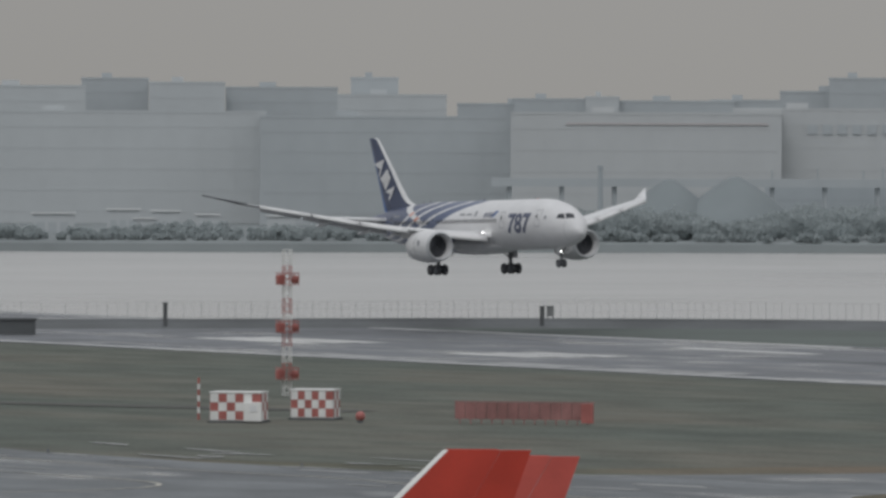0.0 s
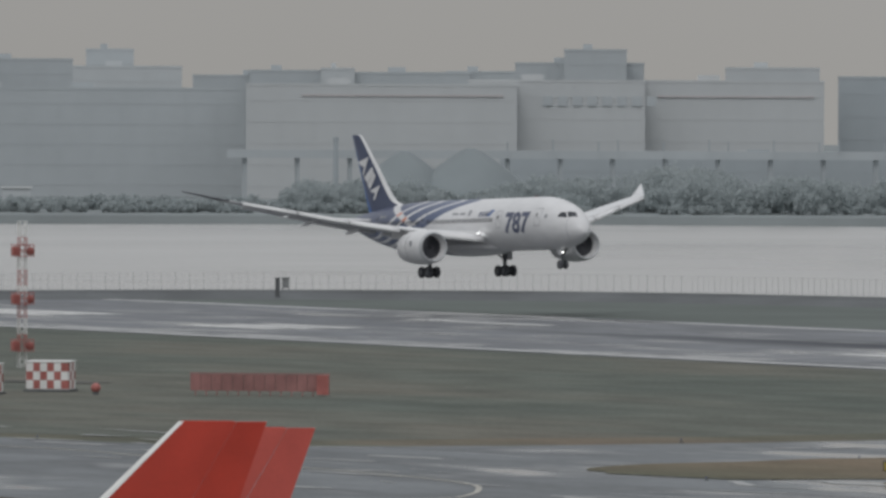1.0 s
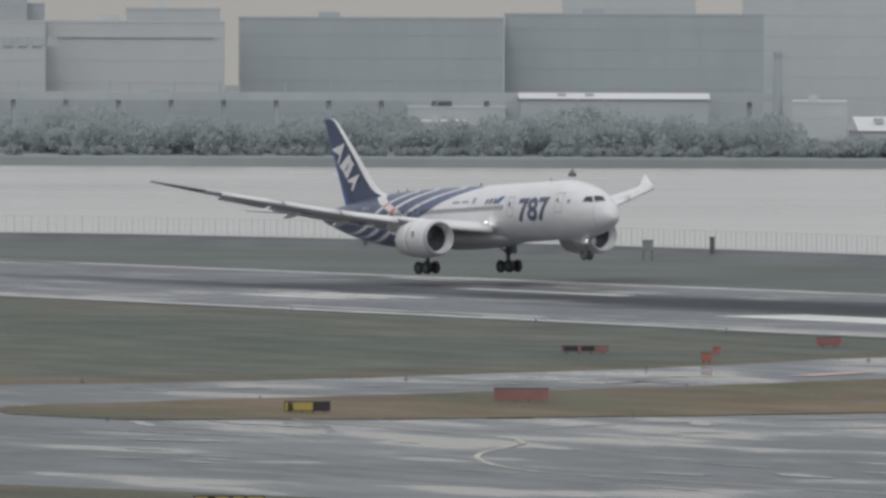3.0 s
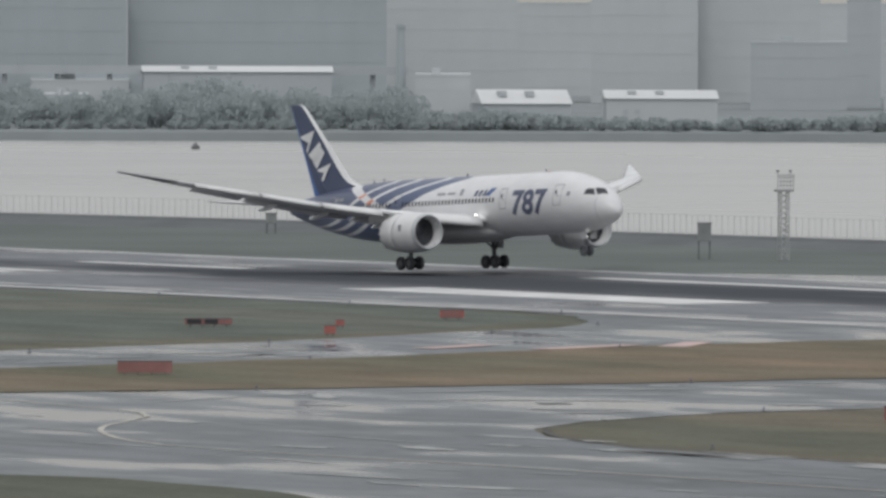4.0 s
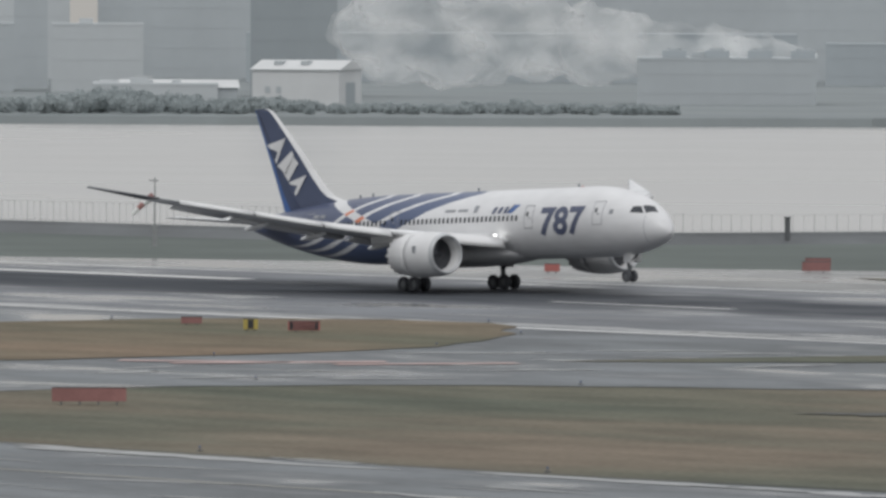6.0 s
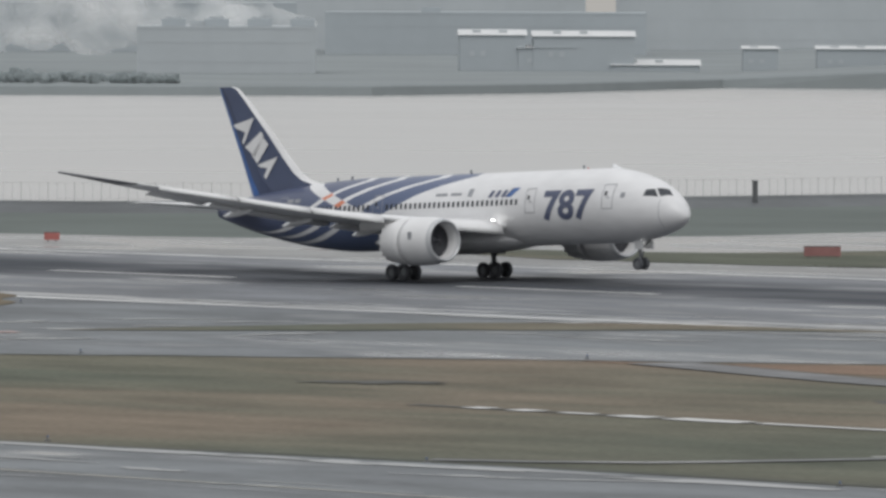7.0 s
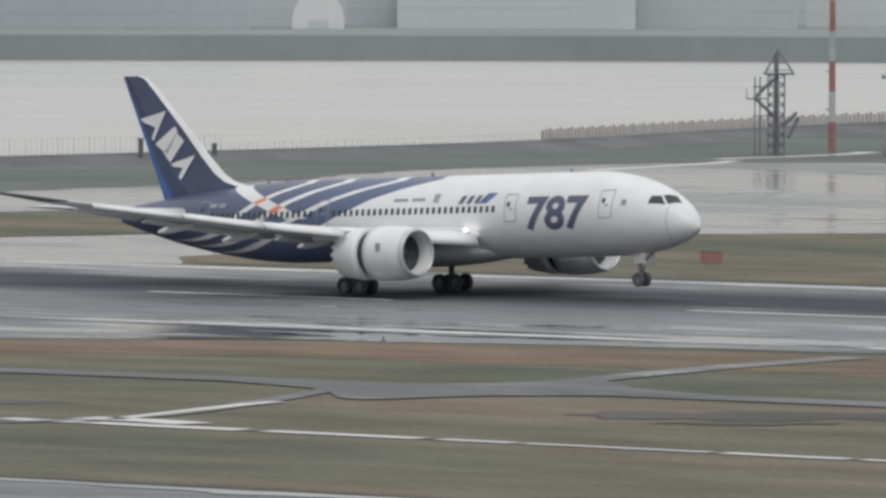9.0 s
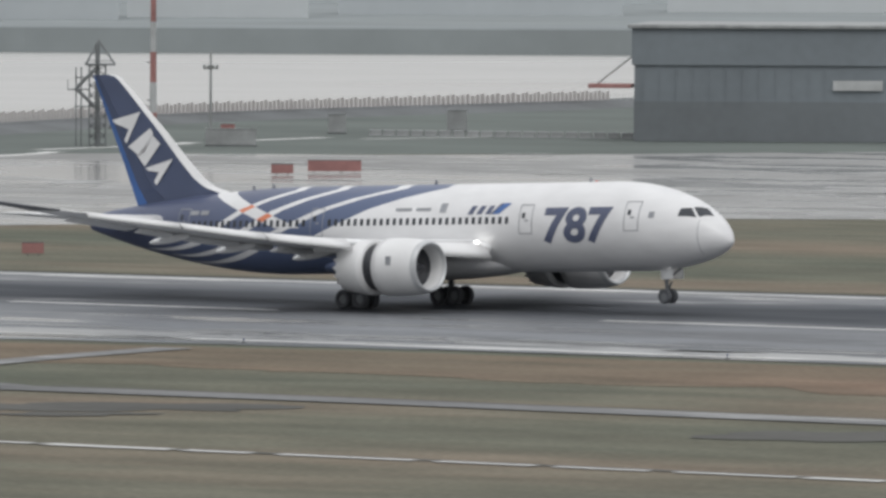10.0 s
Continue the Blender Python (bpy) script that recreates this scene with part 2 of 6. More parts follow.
XS = [-2300, -1400, -1000, -700, -400, 0, 900]
setting("runway", sheet([(x, near_y(x)) for x in XS] + [(x, min(far_y(x), 590)) for x in reversed(XS)], 0.0), RUNWAY, "wet dark asphalt runway with tyre rubber")
setting("taxiway", sheet([(-2200, 240), (-640, 262), (900, 285), (900, 352), (-300, 335), (-385, 331.5), (-415, 328), (-450, 325.5), (-484, 325), (-499, 329), (-508, 334), (-516, 343), (-523, 358)]
        + rough_edge([(-523, 358), (-524, 380), (-516, 398), (-500, 412), (-478, 429), (-450, 449), (-425, 465), (-385, 474), (-340, 477), (0, 482)], 1.5)
        + [(900, 500), (900, 530), (-300, near_y(-300) + 2), (-625, near_y(-625) + 2), (-680, near_y(-680) + 2)]
        + rough_edge([(-704, 462), (-688, 457), (-670, 443), (-661, 424), (-650, 400), (-640, 362), (-643, 325), (-660, 311), (-710, 305), (-900, 300)], 1.5) + [(-2200, 270)], -0.02), TAXI,
        "wet grey taxiway asphalt with puddles")
# grass between the taxiways
setting("ground_island", sheet(rough_edge([(-578, 319), (-570, 345), (-567, 380), (-567, 417), (-571, 436), (-585, 455), (-603, 470), (-617, 473), (-629, 464), (-632, 450),
        (-629, 425), (-618, 392), (-612, 365), (-606, 335), (-600, 320), (-590, 317)], 1.6), 0.03), STRAW, "grass island between taxiways, straw brown")
setting("ground_sliver", sheet(rough_edge([(-545, 428), (-541, 455), (-530, 470), (-506, 474), (-518, 466), (-528, 452), (-538, 436)], 1.2), 0.03), GRASS, "thin dark strip of wet grass")
setting("apron", sheet(rough_edge([(-541, 560), (-552, 573), (-561, 600), (-566, 648), (-550, 675), (-523, 718), (-400, 790), (-200, 900)], 1.5)
        + [(-250, 1200), (-600, 980)] + rough_edge([(-640, 950), (-682, 934), (-704, 891), (-743, 855), (-738, 800), (-718, 760), (-706, 711), (-700, 655), (-699, 620), (-712, 590), (-760, 570), (-800, 545)], 2)
        + [(-700, 530)], -0.02), APRON, "wet pale concrete apron beyond the runway")
setting("ground_lens", sheet(rough_edge([(-690, 577), (-656, 592), (-654, 630), (-650, 665), (-640, 684), (-623, 691), (-609, 665), (-602, 640), (-597, 613), (-604, 588), (-620, 572), (-650, 566)], 1.2), 0.03), GRASS, "small grass island on the apron")


def quad(x0, x1, y0, y1):
    """A strip of paint along the runway, offset from its centre line."""
    return sheet([(x0, mid_y(x0) + y0), (x1, mid_y(x1) + y0), (x1, mid_y(x1) + y1), (x0, mid_y(x0) + y1)], 0.02)


def stripe(x0, x1, y0, y1, label="white runway marking, worn and wet", material=PAINT, name="runway_marking"):
    return setting(name, quad(x0, x1, y0, y1), material, label)


# centre line dashes
for k in range(-26, 12):
    x0 = -450 + 50 * k
    if x0 < -690:
        continue
    stripe(x0, x0 + 23, 0.2, 1.3)
# aiming point blocks and touchdown bars
stripe(-769, -716, -23, -13, "large white aiming point block")
for k in range(3):
    stripe(-853, -832, -24 + 4.4 * k, -21.2 + 4.4 * k)
    stripe(-983, -962, -28.5 + 4.6 * k, -25.5 + 4.6 * k)
    stripe(-1060, -1030, -22 + 4 * k, -19 + 4 * k)
for x0, x1 in ((-998, -966), (-862, -832)):
    stripe(x0, x1, 7, 9.6)
stripe(-790, -715, 17.5, 20.5)
# side stripes
for off, nm in ((36, "far"), (-46, "near")):
    f = far_y if off > 0 else near_y
    d = -4.5 if off > 0 else 2.2
    setting("runway_side_stripe", sheet([(x, f(x) + d) for x in XS] + [(x, f(x) + d + 1.5) for x in reversed(XS)], 0.02), PAINT, "long white runway side stripe, wet")
# taxi lines
for pts in ([(-590, 330), (-560, 328), (-540, 325.5), (-531.5, 320), (-525, 314.2), (-518.3, 309.6), (-509.1, 305.2), (-501.6, 303.2), (-492, 302.8), (-440, 307), (-300, 311), (100, 316)],
            [(-640, 302), (-600, 302), (-585, 301), (-577, 299.3), (-570, 296), (-562, 291), (-558, 285), (-556, 262)],
            [(-720, 284), (-665, 285), (-651, 286.5), (-642, 286.5), (-634.6, 283.9), (-629.9, 278.4), (-626.8, 268.7)],
            [(-900, 292), (-700, 296), (-640, 302)]):
    setting("taxi_line", ribbon(pts, 0.4, 0.012), YPAINT, "thin faded yellow taxi guide line")
for pts in ([(-631, 405), (-636, 414)], [(-626, 412), (-631, 424)], [(-626, 424), (-634, 432)], [(-562, 404), (-553, 412)], [(-556, 404), (-550, 418)], [(-548, 412), (-543, 424)]):
    setting("hold_marking", ribbon(pts, 2.2, 0.04), RPAINT, "faded red mandatory marking on wet asphalt")
# bleached strip of grass along the runway's near shoulder, grass corner with its sign
RUSSET = grass_mat("bleached_russet_grass", ((0.176, 0.158, 0.118), (0.226, 0.178, 0.131), (0.270, 0.192, 0.142)))
setting("ground_shoulder", sheet(rough_edge([(-484, 424), (-462, 423), (-446, 430), (-425, 440), (-400, 445), (-360, 447), (-300, 448), (-200, 450)], 5.0) + [(-200, 476), (-340, 474)]
        + rough_edge([(-385, 471), (-425, 461), (-450, 446), (-476, 428), (-484, 424)], 1.0), -0.04), RUSSET, "bleached russet grass along the runway shoulder")
setting("ground_corner", sheet([(-640, 180), (-560, 232), (-505, 264)] + rough_edge([(-490, 270), (-472, 275.6), (-464.7, 278.2), (-454, 279), (-441.5, 276.8), (-428, 268), (-414, 250), (-400, 215)], 0.8) + [(-400, 180)], 0.03), GRASS,
        "corner of short grass between taxiways")
# service paths in the grass
SOIL = plain("dark_sodden_soil", (0.098, 0.097, 0.090), 0.8, var=0.25, scale=0.05, fine=0.8, bump=0.1, spec=0.15)
setting("path_1", ribbon([(-442, 374), (-400, 374.4), (-330, 375.4), (-270, 376.9), (-100, 378.4)], 1.3, -0.03), SOIL, "dark wet soil along a narrow drain")
drng = random.Random(21)
dx = -437.0
while dx < -230:
    dl = drng.uniform(1.5, 4.5) if dx < -424 else drng.uniform(4, 13)
    dy = 374.0 + 0.0155 * max(0.0, dx + 400)
    setting("drain_channel", ribbon([(dx, dy), (dx + dl / 2, dy + drng.uniform(-0.12, 0.12)), (dx + dl, dy + 0.0155 * dl)], drng.uniform(1.0, 2.0) if dx < -350 else drng.uniform(0.55, 1.3), 0.0, 1.0), SHINE, "wet concrete drain channel in the grass, shine painted pale")
    dx += dl + (drng.uniform(1.0, 3.0) if dx < -424 else drng.uniform(0.3, 1.6))
# wet stretches on and beside the path, their glint painted pale
for pts, w in (([(-369.3, 377.6), (-372.3, 384.9), (-375.1, 392.2), (-377.2, 398.5)], 1.1), ([(-371.5, 377.6), (-367.5, 377.9), (-363.0, 377.2)], 2.6), ([(-380.3, 353.0), (-378.0, 360.5), (-376.2, 369.0)], 0.5)):
    setting("drain_channel", ribbon(pts, w, 0.02, 1.0), SHINE, "wet concrete drain channel in the grass, shine painted pale")
setting("path_2", ribbon([(-392, 333), (-383, 340), (-376, 362), (-370, 378), (-377, 396), (-388, 416)], 1.6, 0.004), PATH, "narrow wet path across the grass")
setting("path_3", ribbon([(-478, 425), (-440, 415), (-400, 417), (-350, 420.5), (-300, 421), (-100, 424)], 4.6, 0.008), PATH, "wet asphalt service path through grass")
setting("path_4", ribbon([(-379, 411), (-381, 424), (-386, 438), (-390, 452), (-393, 466)], 2.8, 0.012), PATH, "wet asphalt service path branching off")
setting("path_junction", sheet(rough_edge([(-398, 415), (-390, 418.5), (-384.5, 424), (-384, 431), (-378, 428), (-374, 424.5), (-366, 422), (-368, 418.5), (-374, 412), (-376, 404), (-382, 408), (-388, 412.5), (-398, 415)], 0.5, 1.5), 0.016), PATH, "wet asphalt where the service paths meet")
for pts in ([(-507, 334.4), (-499, 329.6), (-484, 325.6), (-450, 326.1), (-415, 328.6), (-385, 332.1), (-300, 335.8), (-150, 338)], [(-478, 427.6), (-440, 417.8), (-400, 419.6)], [(-366, 423.3), (-350, 423.0), (-300, 423.6), (-100, 426.6)]):
    setting("soil_edge", ribbon(pts, 0.5, 0.02), SOIL, "dark sodden soil along the pavement edge")


def damp_patches():
    """Sodden hollows in the grass, ragged and long."""
    rng = random.Random(4)
    bm = bmesh.new()
    for level, (x, y, a, b) in enumerate(((-424, 406, 11, 8), (-414, 401, 8, 6), (-388, 387, 5, 3.2), (-346, 408, 10, 6), (-352, 404, 8, 5), (-301, 408, 9, 6), (-344, 399, 6, 2.5), (-454, 432, 5, 3), (-466, 392, 6, 3))):
        n, o = 40, rng.uniform(0, 99)
        bm.faces.new([bm.verts.new((x + 0.7 * q * (a * math.cos(t) - b * math.sin(t)), y + 0.7 * q * (a * math.cos(t) + b * math.sin(t)), -0.05 + 0.006 * level)) for t, q in
                      ((2 * math.pi * k / n, 0.75 + 0.5 * noise.noise((math.cos(2 * math.pi * k / n) * 2.4 + o, math.sin(2 * math.pi * k / n) * 2.4, o))) for k in range(n))])
    return bm


tagged(part("damp_patch", damp_patches(), SOIL, None, "dark sodden hollows in the winter grass"), category="wet soil", kind="stuff")
setting("path_5", ribbon([(-870, 322), (-824, 353), (-814, 358.6), (-805, 364), (-790, 373)], 5.5, 0.0), SOIL, "dark wet access road near the equipment huts")


def bank():
    """Low sea wall with a sloped face, along the shore."""
    bm = bmesh.new()
    rows = []
    L = shore_line
    for i, p in enumerate(L):
        d = (L[min(i + 1, len(L) - 1)] - L[max(i - 1, 0)]).normalized()
        n = Vector((d.y, -d.x))
        rows.append([bm.verts.new((p.x + n.x * o, p.y + n.y * o, z)) for o, z in ((7, -0.06), (2.0, 0.75), (1.4, 1.05), (0.6, 1.05), (0.5, 0.3), (-3, -1.8))])
    for a, b in zip(rows, rows[1:]):
        for k in range(5):
            bm.faces.new((a[k], b[k], b[k + 1], a[k + 1]))
    return bm


setting("sea_wall", bank(), BANK, "low dark concrete sea wall along the shore")


def puddles():
    """Standing rain water: ragged thin pools along the pavement edges and over the taxiways."""
    rng = random.Random(8)
    bm = bmesh.new()

    def pool(x, y, a, b, turn):
        n = 26
        o = rng.uniform(0, 99)
        level = 0.004 + 0.002 * (len(bm.faces) % 12)
        ring = []
        for k in range(n):
            t = 2 * math.pi * k / n
            q = 0.75 + 0.55 * noise.noise((math.cos(t) * 1.6 + o, math.sin(t) * 1.6, o))
            u, v = a * q * math.cos(t), b * q * math.sin(t)
            ring.append(bm.verts.new((x + u * math.cos(turn) - v * math.sin(turn), y + u * math.sin(turn) + v * math.cos(turn), level)))
        bm.faces.new(ring)
    for _ in range(110):
        x = rng.uniform(-1000, -300)
        pool(x, near_y(x) + rng.uniform(1, 9), rng.uniform(4, 18), rng.uniform(0.6, 2.2), 0.04 + rng.gauss(0, 0.05))
    for _ in range(170):
        x = rng.uniform(-560, -270)
        pool(x, near_y(x) + rng.uniform(1.0, 15), rng.uniform(2, 12), rng.uniform(0.2, 0.8), 0.04 + rng.gauss(0, 0.04))
    for _ in range(90):
        x = rng.uniform(-700, -290)
        pool(x, rng.uniform(296, 326), rng.uniform(1.5, 9), rng.uniform(0.12, 0.45), rng.gauss(0.1, 0.1))
    for _ in range(26):
        x = rng.uniform(-1000, -400)
        pool(x, min(far_y(x), 590) - rng.uniform(1, 6), rng.uniform(4, 16), rng.uniform(0.5, 1.4), 0.05)
    for _ in range(80):
        x = rng.uniform(-760, -330)
        pool(x, rng.uniform(282, 318 if x < -580 else 328), rng.uniform(1.5, 8), rng.uniform(0.3, 1.2), rng.gauss(0.15, 0.2))
    for _ in range(46):
        pool(rng.uniform(-562, -526), rng.uniform(335, 455), rng.uniform(1.5, 7), rng.uniform(0.4, 1.3), rng.gauss(1.0, 0.5))
    for _ in range(22):
        pool(rng.uniform(-637, -618), rng.uniform(325, 440), rng.uniform(1.5, 6), rng.uniform(0.4, 1.0), rng.gauss(1.5, 0.2))
    for _ in range(26):
        pool(rng.uniform(-540, -470), rng.uniform(450, 478), rng.uniform(2, 8), rng.uniform(0.4, 1.2), rng.gauss(0.4, 0.2))
    for _ in range(50):
        pool(rng.uniform(-735, -560), rng.uniform(690, 900), rng.uniform(2, 12), rng.uniform(0.8, 3), rng.gauss(0.6, 0.4))
    for _ in range(34):
        x = rng.uniform(-480, -280)
        pool(x, float(np.interp(x, (-484, -450, -415, -385, -300), (325, 325.5, 328, 331.5, 335))) - rng.uniform(1.2, 3.2), rng.uniform(4, 11), rng.uniform(0.7, 1.5), 0.05)
    return bm


# base is lightened so the pools carry some reflected sky in their colour
POOL = plain("standing_rain_water", (0.25, 0.255, 0.255), 0.28, var=0.1, scale=0.1, spec=1.0)
tagged(part("puddle", puddles(), POOL, None, "thin rain puddles on the asphalt"), category="puddle", kind="stuff")

# far wedge of dry grass between runway and apron
setting("ground_wedge", sheet([(-300, 573), (-420, 567), (-500, 563)] + rough_edge([(-541, 562), (-551, 574), (-560, 600), (-565, 648), (-549, 676), (-522, 719)], 1.2) + [(-400, 790), (-300, 840)], -0.01), GRASS,
        "dull brown grass wedge beyond the runway")
# sky shine of puddles on the verge, painted as pale strips
for pts, w in (([(-756, 872), (-762, 900), (-769, 915)], 2.6), ([(-771, 926), (-777, 950)], 2.4), ([(-768, 946), (-763, 975)], 2.2), ([(-775, 985), (-762, 1000)], 2.0), ([(-728, 818), (-741, 852), (-748, 866)], 2.2)):
    setting("wet_strip", ribbon(pts, w, -0.015, 2.0), SHINE, "wet strip in the dark verge, puddle shine painted pale")


# ---- the airliner ----
def fus(x):
    """Top, bottom and half width of the fuselage, x forward of the main wheels."""
    s = 28.45 - x
    swell = lambda a: (1 - (1 - min(1.0, max(0.0, a))) ** 2) ** 0.6
    zt, zb, w = 4.28 + 4.10 * swell(s / 9.5), 4.28 - 1.88 * swell(s / 7.4), 2.885 * swell(s / 8.6)
    if x < -8:
        e = (-8 - x) / 20.5
        zb, zt, w = 2.4 + 3.25 * max(0.0, (-10 - x) / 18.5) ** 1.75, 8.38 - 1.72 * e ** 1.8, 2.885 * (1 - e ** 1.8) + 0.28 * e
    return zt, zb, w


def skin(x, phi, off=0.0):
    """Point on the starboard skin; phi in degrees up from the side."""
    zt, zb, w = fus(x)
    a = radians(phi)
    return Vector((x, -(w + off) * math.cos(a), (zt + zb) / 2 + ((zt - zb) / 2 + off) * math.sin(a)))


def skin_at(x, z, off=0.02):
    zt, zb, w = fus(x)
    k = max(-0.999, min(0.999, (z - (zt + zb) / 2) / ((zt - zb) / 2)))
    return skin(x, math.degrees(math.asin(k)), off)


def fuselage():
    bm = bmesh.new()
    xs = [28.45 - 9.25 * (i / 26) ** 2 for i in range(27)] + [19.2 - 0.9 * i for i in range(1, 31)] + [-8 - 20.4 * i / 30 for i in range(0, 31)]
    rings = []
    for x in xs[1:]:
        zt, zb, w = fus(x)
        rings.append([bm.verts.new((x, w * math.cos(2 * math.pi * k / 56), (zt + zb) / 2 + (zt - zb) / 2 * math.sin(2 * math.pi * k / 56))) for k in range(56)])
    for a, b in zip(rings, rings[1:]):
        for k in range(56):
            bm.faces.new((a[k], a[(k + 1) % 56], b[(k + 1) % 56], b[k]))
    tip = bm.verts.new((28.45, 0, 4.28))
    for k in range(56):
        bm.faces.new((tip, rings[0][(k + 1) % 56], rings[0][k]))
    bm.faces.new(rings[-1])
    return bm


def patch(corners, off=0.02, n=6):
    """Four (x, z) corners laid on the skin."""
    bm = bmesh.new()
    a, b, c, d = [Vector(p) for p in corners]
    g = [[bm.verts.new(skin_at(*((a.lerp(b, i / n)).lerp(d.lerp(c, i / n), j / n)), off)) for j in range(n + 1)] for i in range(n + 1)]
    for i in range(n):
        for j in range(n):
            bm.faces.new((g[i][j], g[i + 1][j], g[i + 1][j + 1], g[i][j + 1]))
    return bm


def rim(x0, x1, z0, z1, t=0.05, off=0.02, lean=0.0):
    """The thin outline of a door."""
    bm = bmesh.new()
    for x, a, z, c in ((x0, x0 + t, z0, z1), (x1 - t, x1, z0, z1), (x0, x1, z0, z0 + t), (x0, x1, z1 - t, z1)):
        n = 8
        vs = []
        for j in range(n + 1):
            zz = z + (c - z) * j / n
            vs.append((bm.verts.new(skin_at(x + lean * (zz - z0), zz, off)), bm.verts.new(skin_at(a + lean * (zz - z0), zz, off))))
        for (p, q), (r, s) in zip(vs, vs[1:]):
            bm.faces.new((p, q, s, r))
    return bm


def foil(sections):
    """Loft of wing sections: leading edge, trailing edge, thickness and the up direction."""
    bm = bmesh.new()
    prof = [(0, 0), (0.03, 0.55), (0.12, 0.9), (0.3, 1.0), (0.6, 0.7), (0.85, 0.28), (1, 0.03), (0.85, -0.15), (0.6, -0.42), (0.3, -0.62), (0.12, -0.55), (0.03, -0.35)]
    rows = []
    for le, te, th, up in sections:
        le, te, up = Vector(le), Vector(te), Vector(up)
        rows.append([bm.verts.new(le.lerp(te, u) + up * th * 0.62 * v) for u, v in prof])
    for a, b in zip(rows, rows[1:]):
        for k in range(12):
            bm.faces.new((a[k], a[(k + 1) % 12], b[(k + 1) % 12], b[k]))
    bm.faces.new(rows[0])
    bm.faces.new(rows[-1])
    return bm


def revolve(profile, seg=40, rear_teeth=0):
    """Ring mesh about the x axis from (x, radius) pairs; the last ring may have teeth."""
    bm = bmesh.new()
    rows = []
    for i, (x, r) in enumerate(profile):
        rows.append([bm.verts.new((x - (0.42 * abs((k * rear_teeth / seg) % 1 - 0.5) * 2 if rear_teeth and i == len(profile) - 1 else 0),
                                   r * math.cos(2 * math.pi * k / seg), r * math.sin(2 * math.pi * k / seg))) for k in range(seg)])
    for a, b in zip(rows, rows[1:]):
        for k in range(seg):
            bm.faces.new((a[k], a[(k + 1) % seg], b[(k + 1) % seg], b[k]))
    return bm


def livery():
    """White nose and cabin, navy tail with white swooshes."""
    m, n, l, b = nodes_of("airliner_skin")
    tc = n.new("ShaderNodeTexCoord")
    sx = n.new("ShaderNodeSeparateXYZ")
    l.new(tc.outputs["Object"], sx.inputs[0])

    def op(kind, a, c=0.0):
        k = n.new("ShaderNodeMath")
        k.operation = kind
        for i, v in enumerate((a, c)):
            if isinstance(v, (int, float)):
                k.inputs[i].default_value = v
            else:
                l.new(v, k.inputs[i])
        return k.outputs[0]
    x, z = sx.outputs["X"], sx.outputs["Z"]
    drop = op("SUBTRACT", 8.15, z)
    bend = op("MULTIPLY", op("MINIMUM", op("MAXIMUM", drop, 0.0), 0.65), 5.0)
    bend = op("ADD", bend, op("MULTIPLY", op("MINIMUM", op("MAXIMUM", op("SUBTRACT", drop, 0.65), 0.0), 0.7), 3.8))
    bend = op("ADD", bend, op("MULTIPLY", op("MAXIMUM", op("SUBTRACT", drop, 1.35), 0.0), 2.7))
    u = op("ADD", x, bend)
    navy = op("LESS_THAN", u, 5.0)
    navy = op("MAXIMUM", navy, op("MULTIPLY", op("LESS_THAN", z, 4.7), op("LESS_THAN", op("ADD", x, op("MULTIPLY", z, 0.6)), 2.0)))
    # three pale swooshes sweep up the flank, each less bent than the one ahead of it
    bands = []
    for c, f, w in ((0.9, 1.0, 0.52), (-4.4, 0.8, 0.48), (-8.2, 0.72, 0.42)):
        bands.append(op("LESS_THAN", op("ABSOLUTE", op("SUBTRACT", op("ADD", x, op("MULTIPLY", bend, f)), c)), w))
    white = op("MULTIPLY", op("ADD", op("ADD", bands[0], bands[1]), bands[2]), op("GREATER_THAN", z, 5.3))
    # three more curl up from the keel
    for x0, z0 in ((-20.5, 4.25), (-18.2, 3.8), (-16.4, 3.3)):
        q = op("SUBTRACT", x, x0)
        f = op("SUBTRACT", z, op("ADD", op("MULTIPLY", op("MULTIPLY", q, q), 0.031), z0))
        low = op("LESS_THAN", op("ABSOLUTE", f), op("MINIMUM", op("ADD", op("MULTIPLY", q, 0.032), 0.07), 0.19))
        white = op("ADD", op("MULTIPLY", low, op("LESS_THAN", z, 5.0)), white)
    v = op("SUBTRACT", op("ADD", x, 15.6), op("MULTIPLY", drop, 3.0))
    sash = op("MULTIPLY", op("LESS_THAN", op("ABSOLUTE", v), 1.1), op("GREATER_THAN", z, 5.6))
    mark = op("MULTIPLY", sash, op("MAXIMUM", bands[1], bands[2]))
    is_white = op("MINIMUM", op("ADD", op("ADD", white, sash), op("SUBTRACT", 1.0, navy)), 1.0)
    blue = mixc(n, l, ramp(n, l, op("MULTIPLY", op("ADD", u, 12.0), 0.07), [(0.0, 0.0), (1.0, 1.0)]), (0.070, 0.086, 0.150), (0.086, 0.114, 0.200))
    g = noise_node(n, l, 0.5, 5, (1, 1, 3))
    pale = ramp(n, l, g.outputs["Fac"], [(0.3, (0.64, 0.64, 0.645)), (0.7, (0.71, 0.71, 0.715))])
    c = mixc(n, l, is_white, blue, pale)
    c = mixc(n, l, mark, c, (0.62, 0.20, 0.10))
    l.new(c, b.inputs["Base Color"])
    b.inputs["Roughness"].default_value = 0.33
    return m


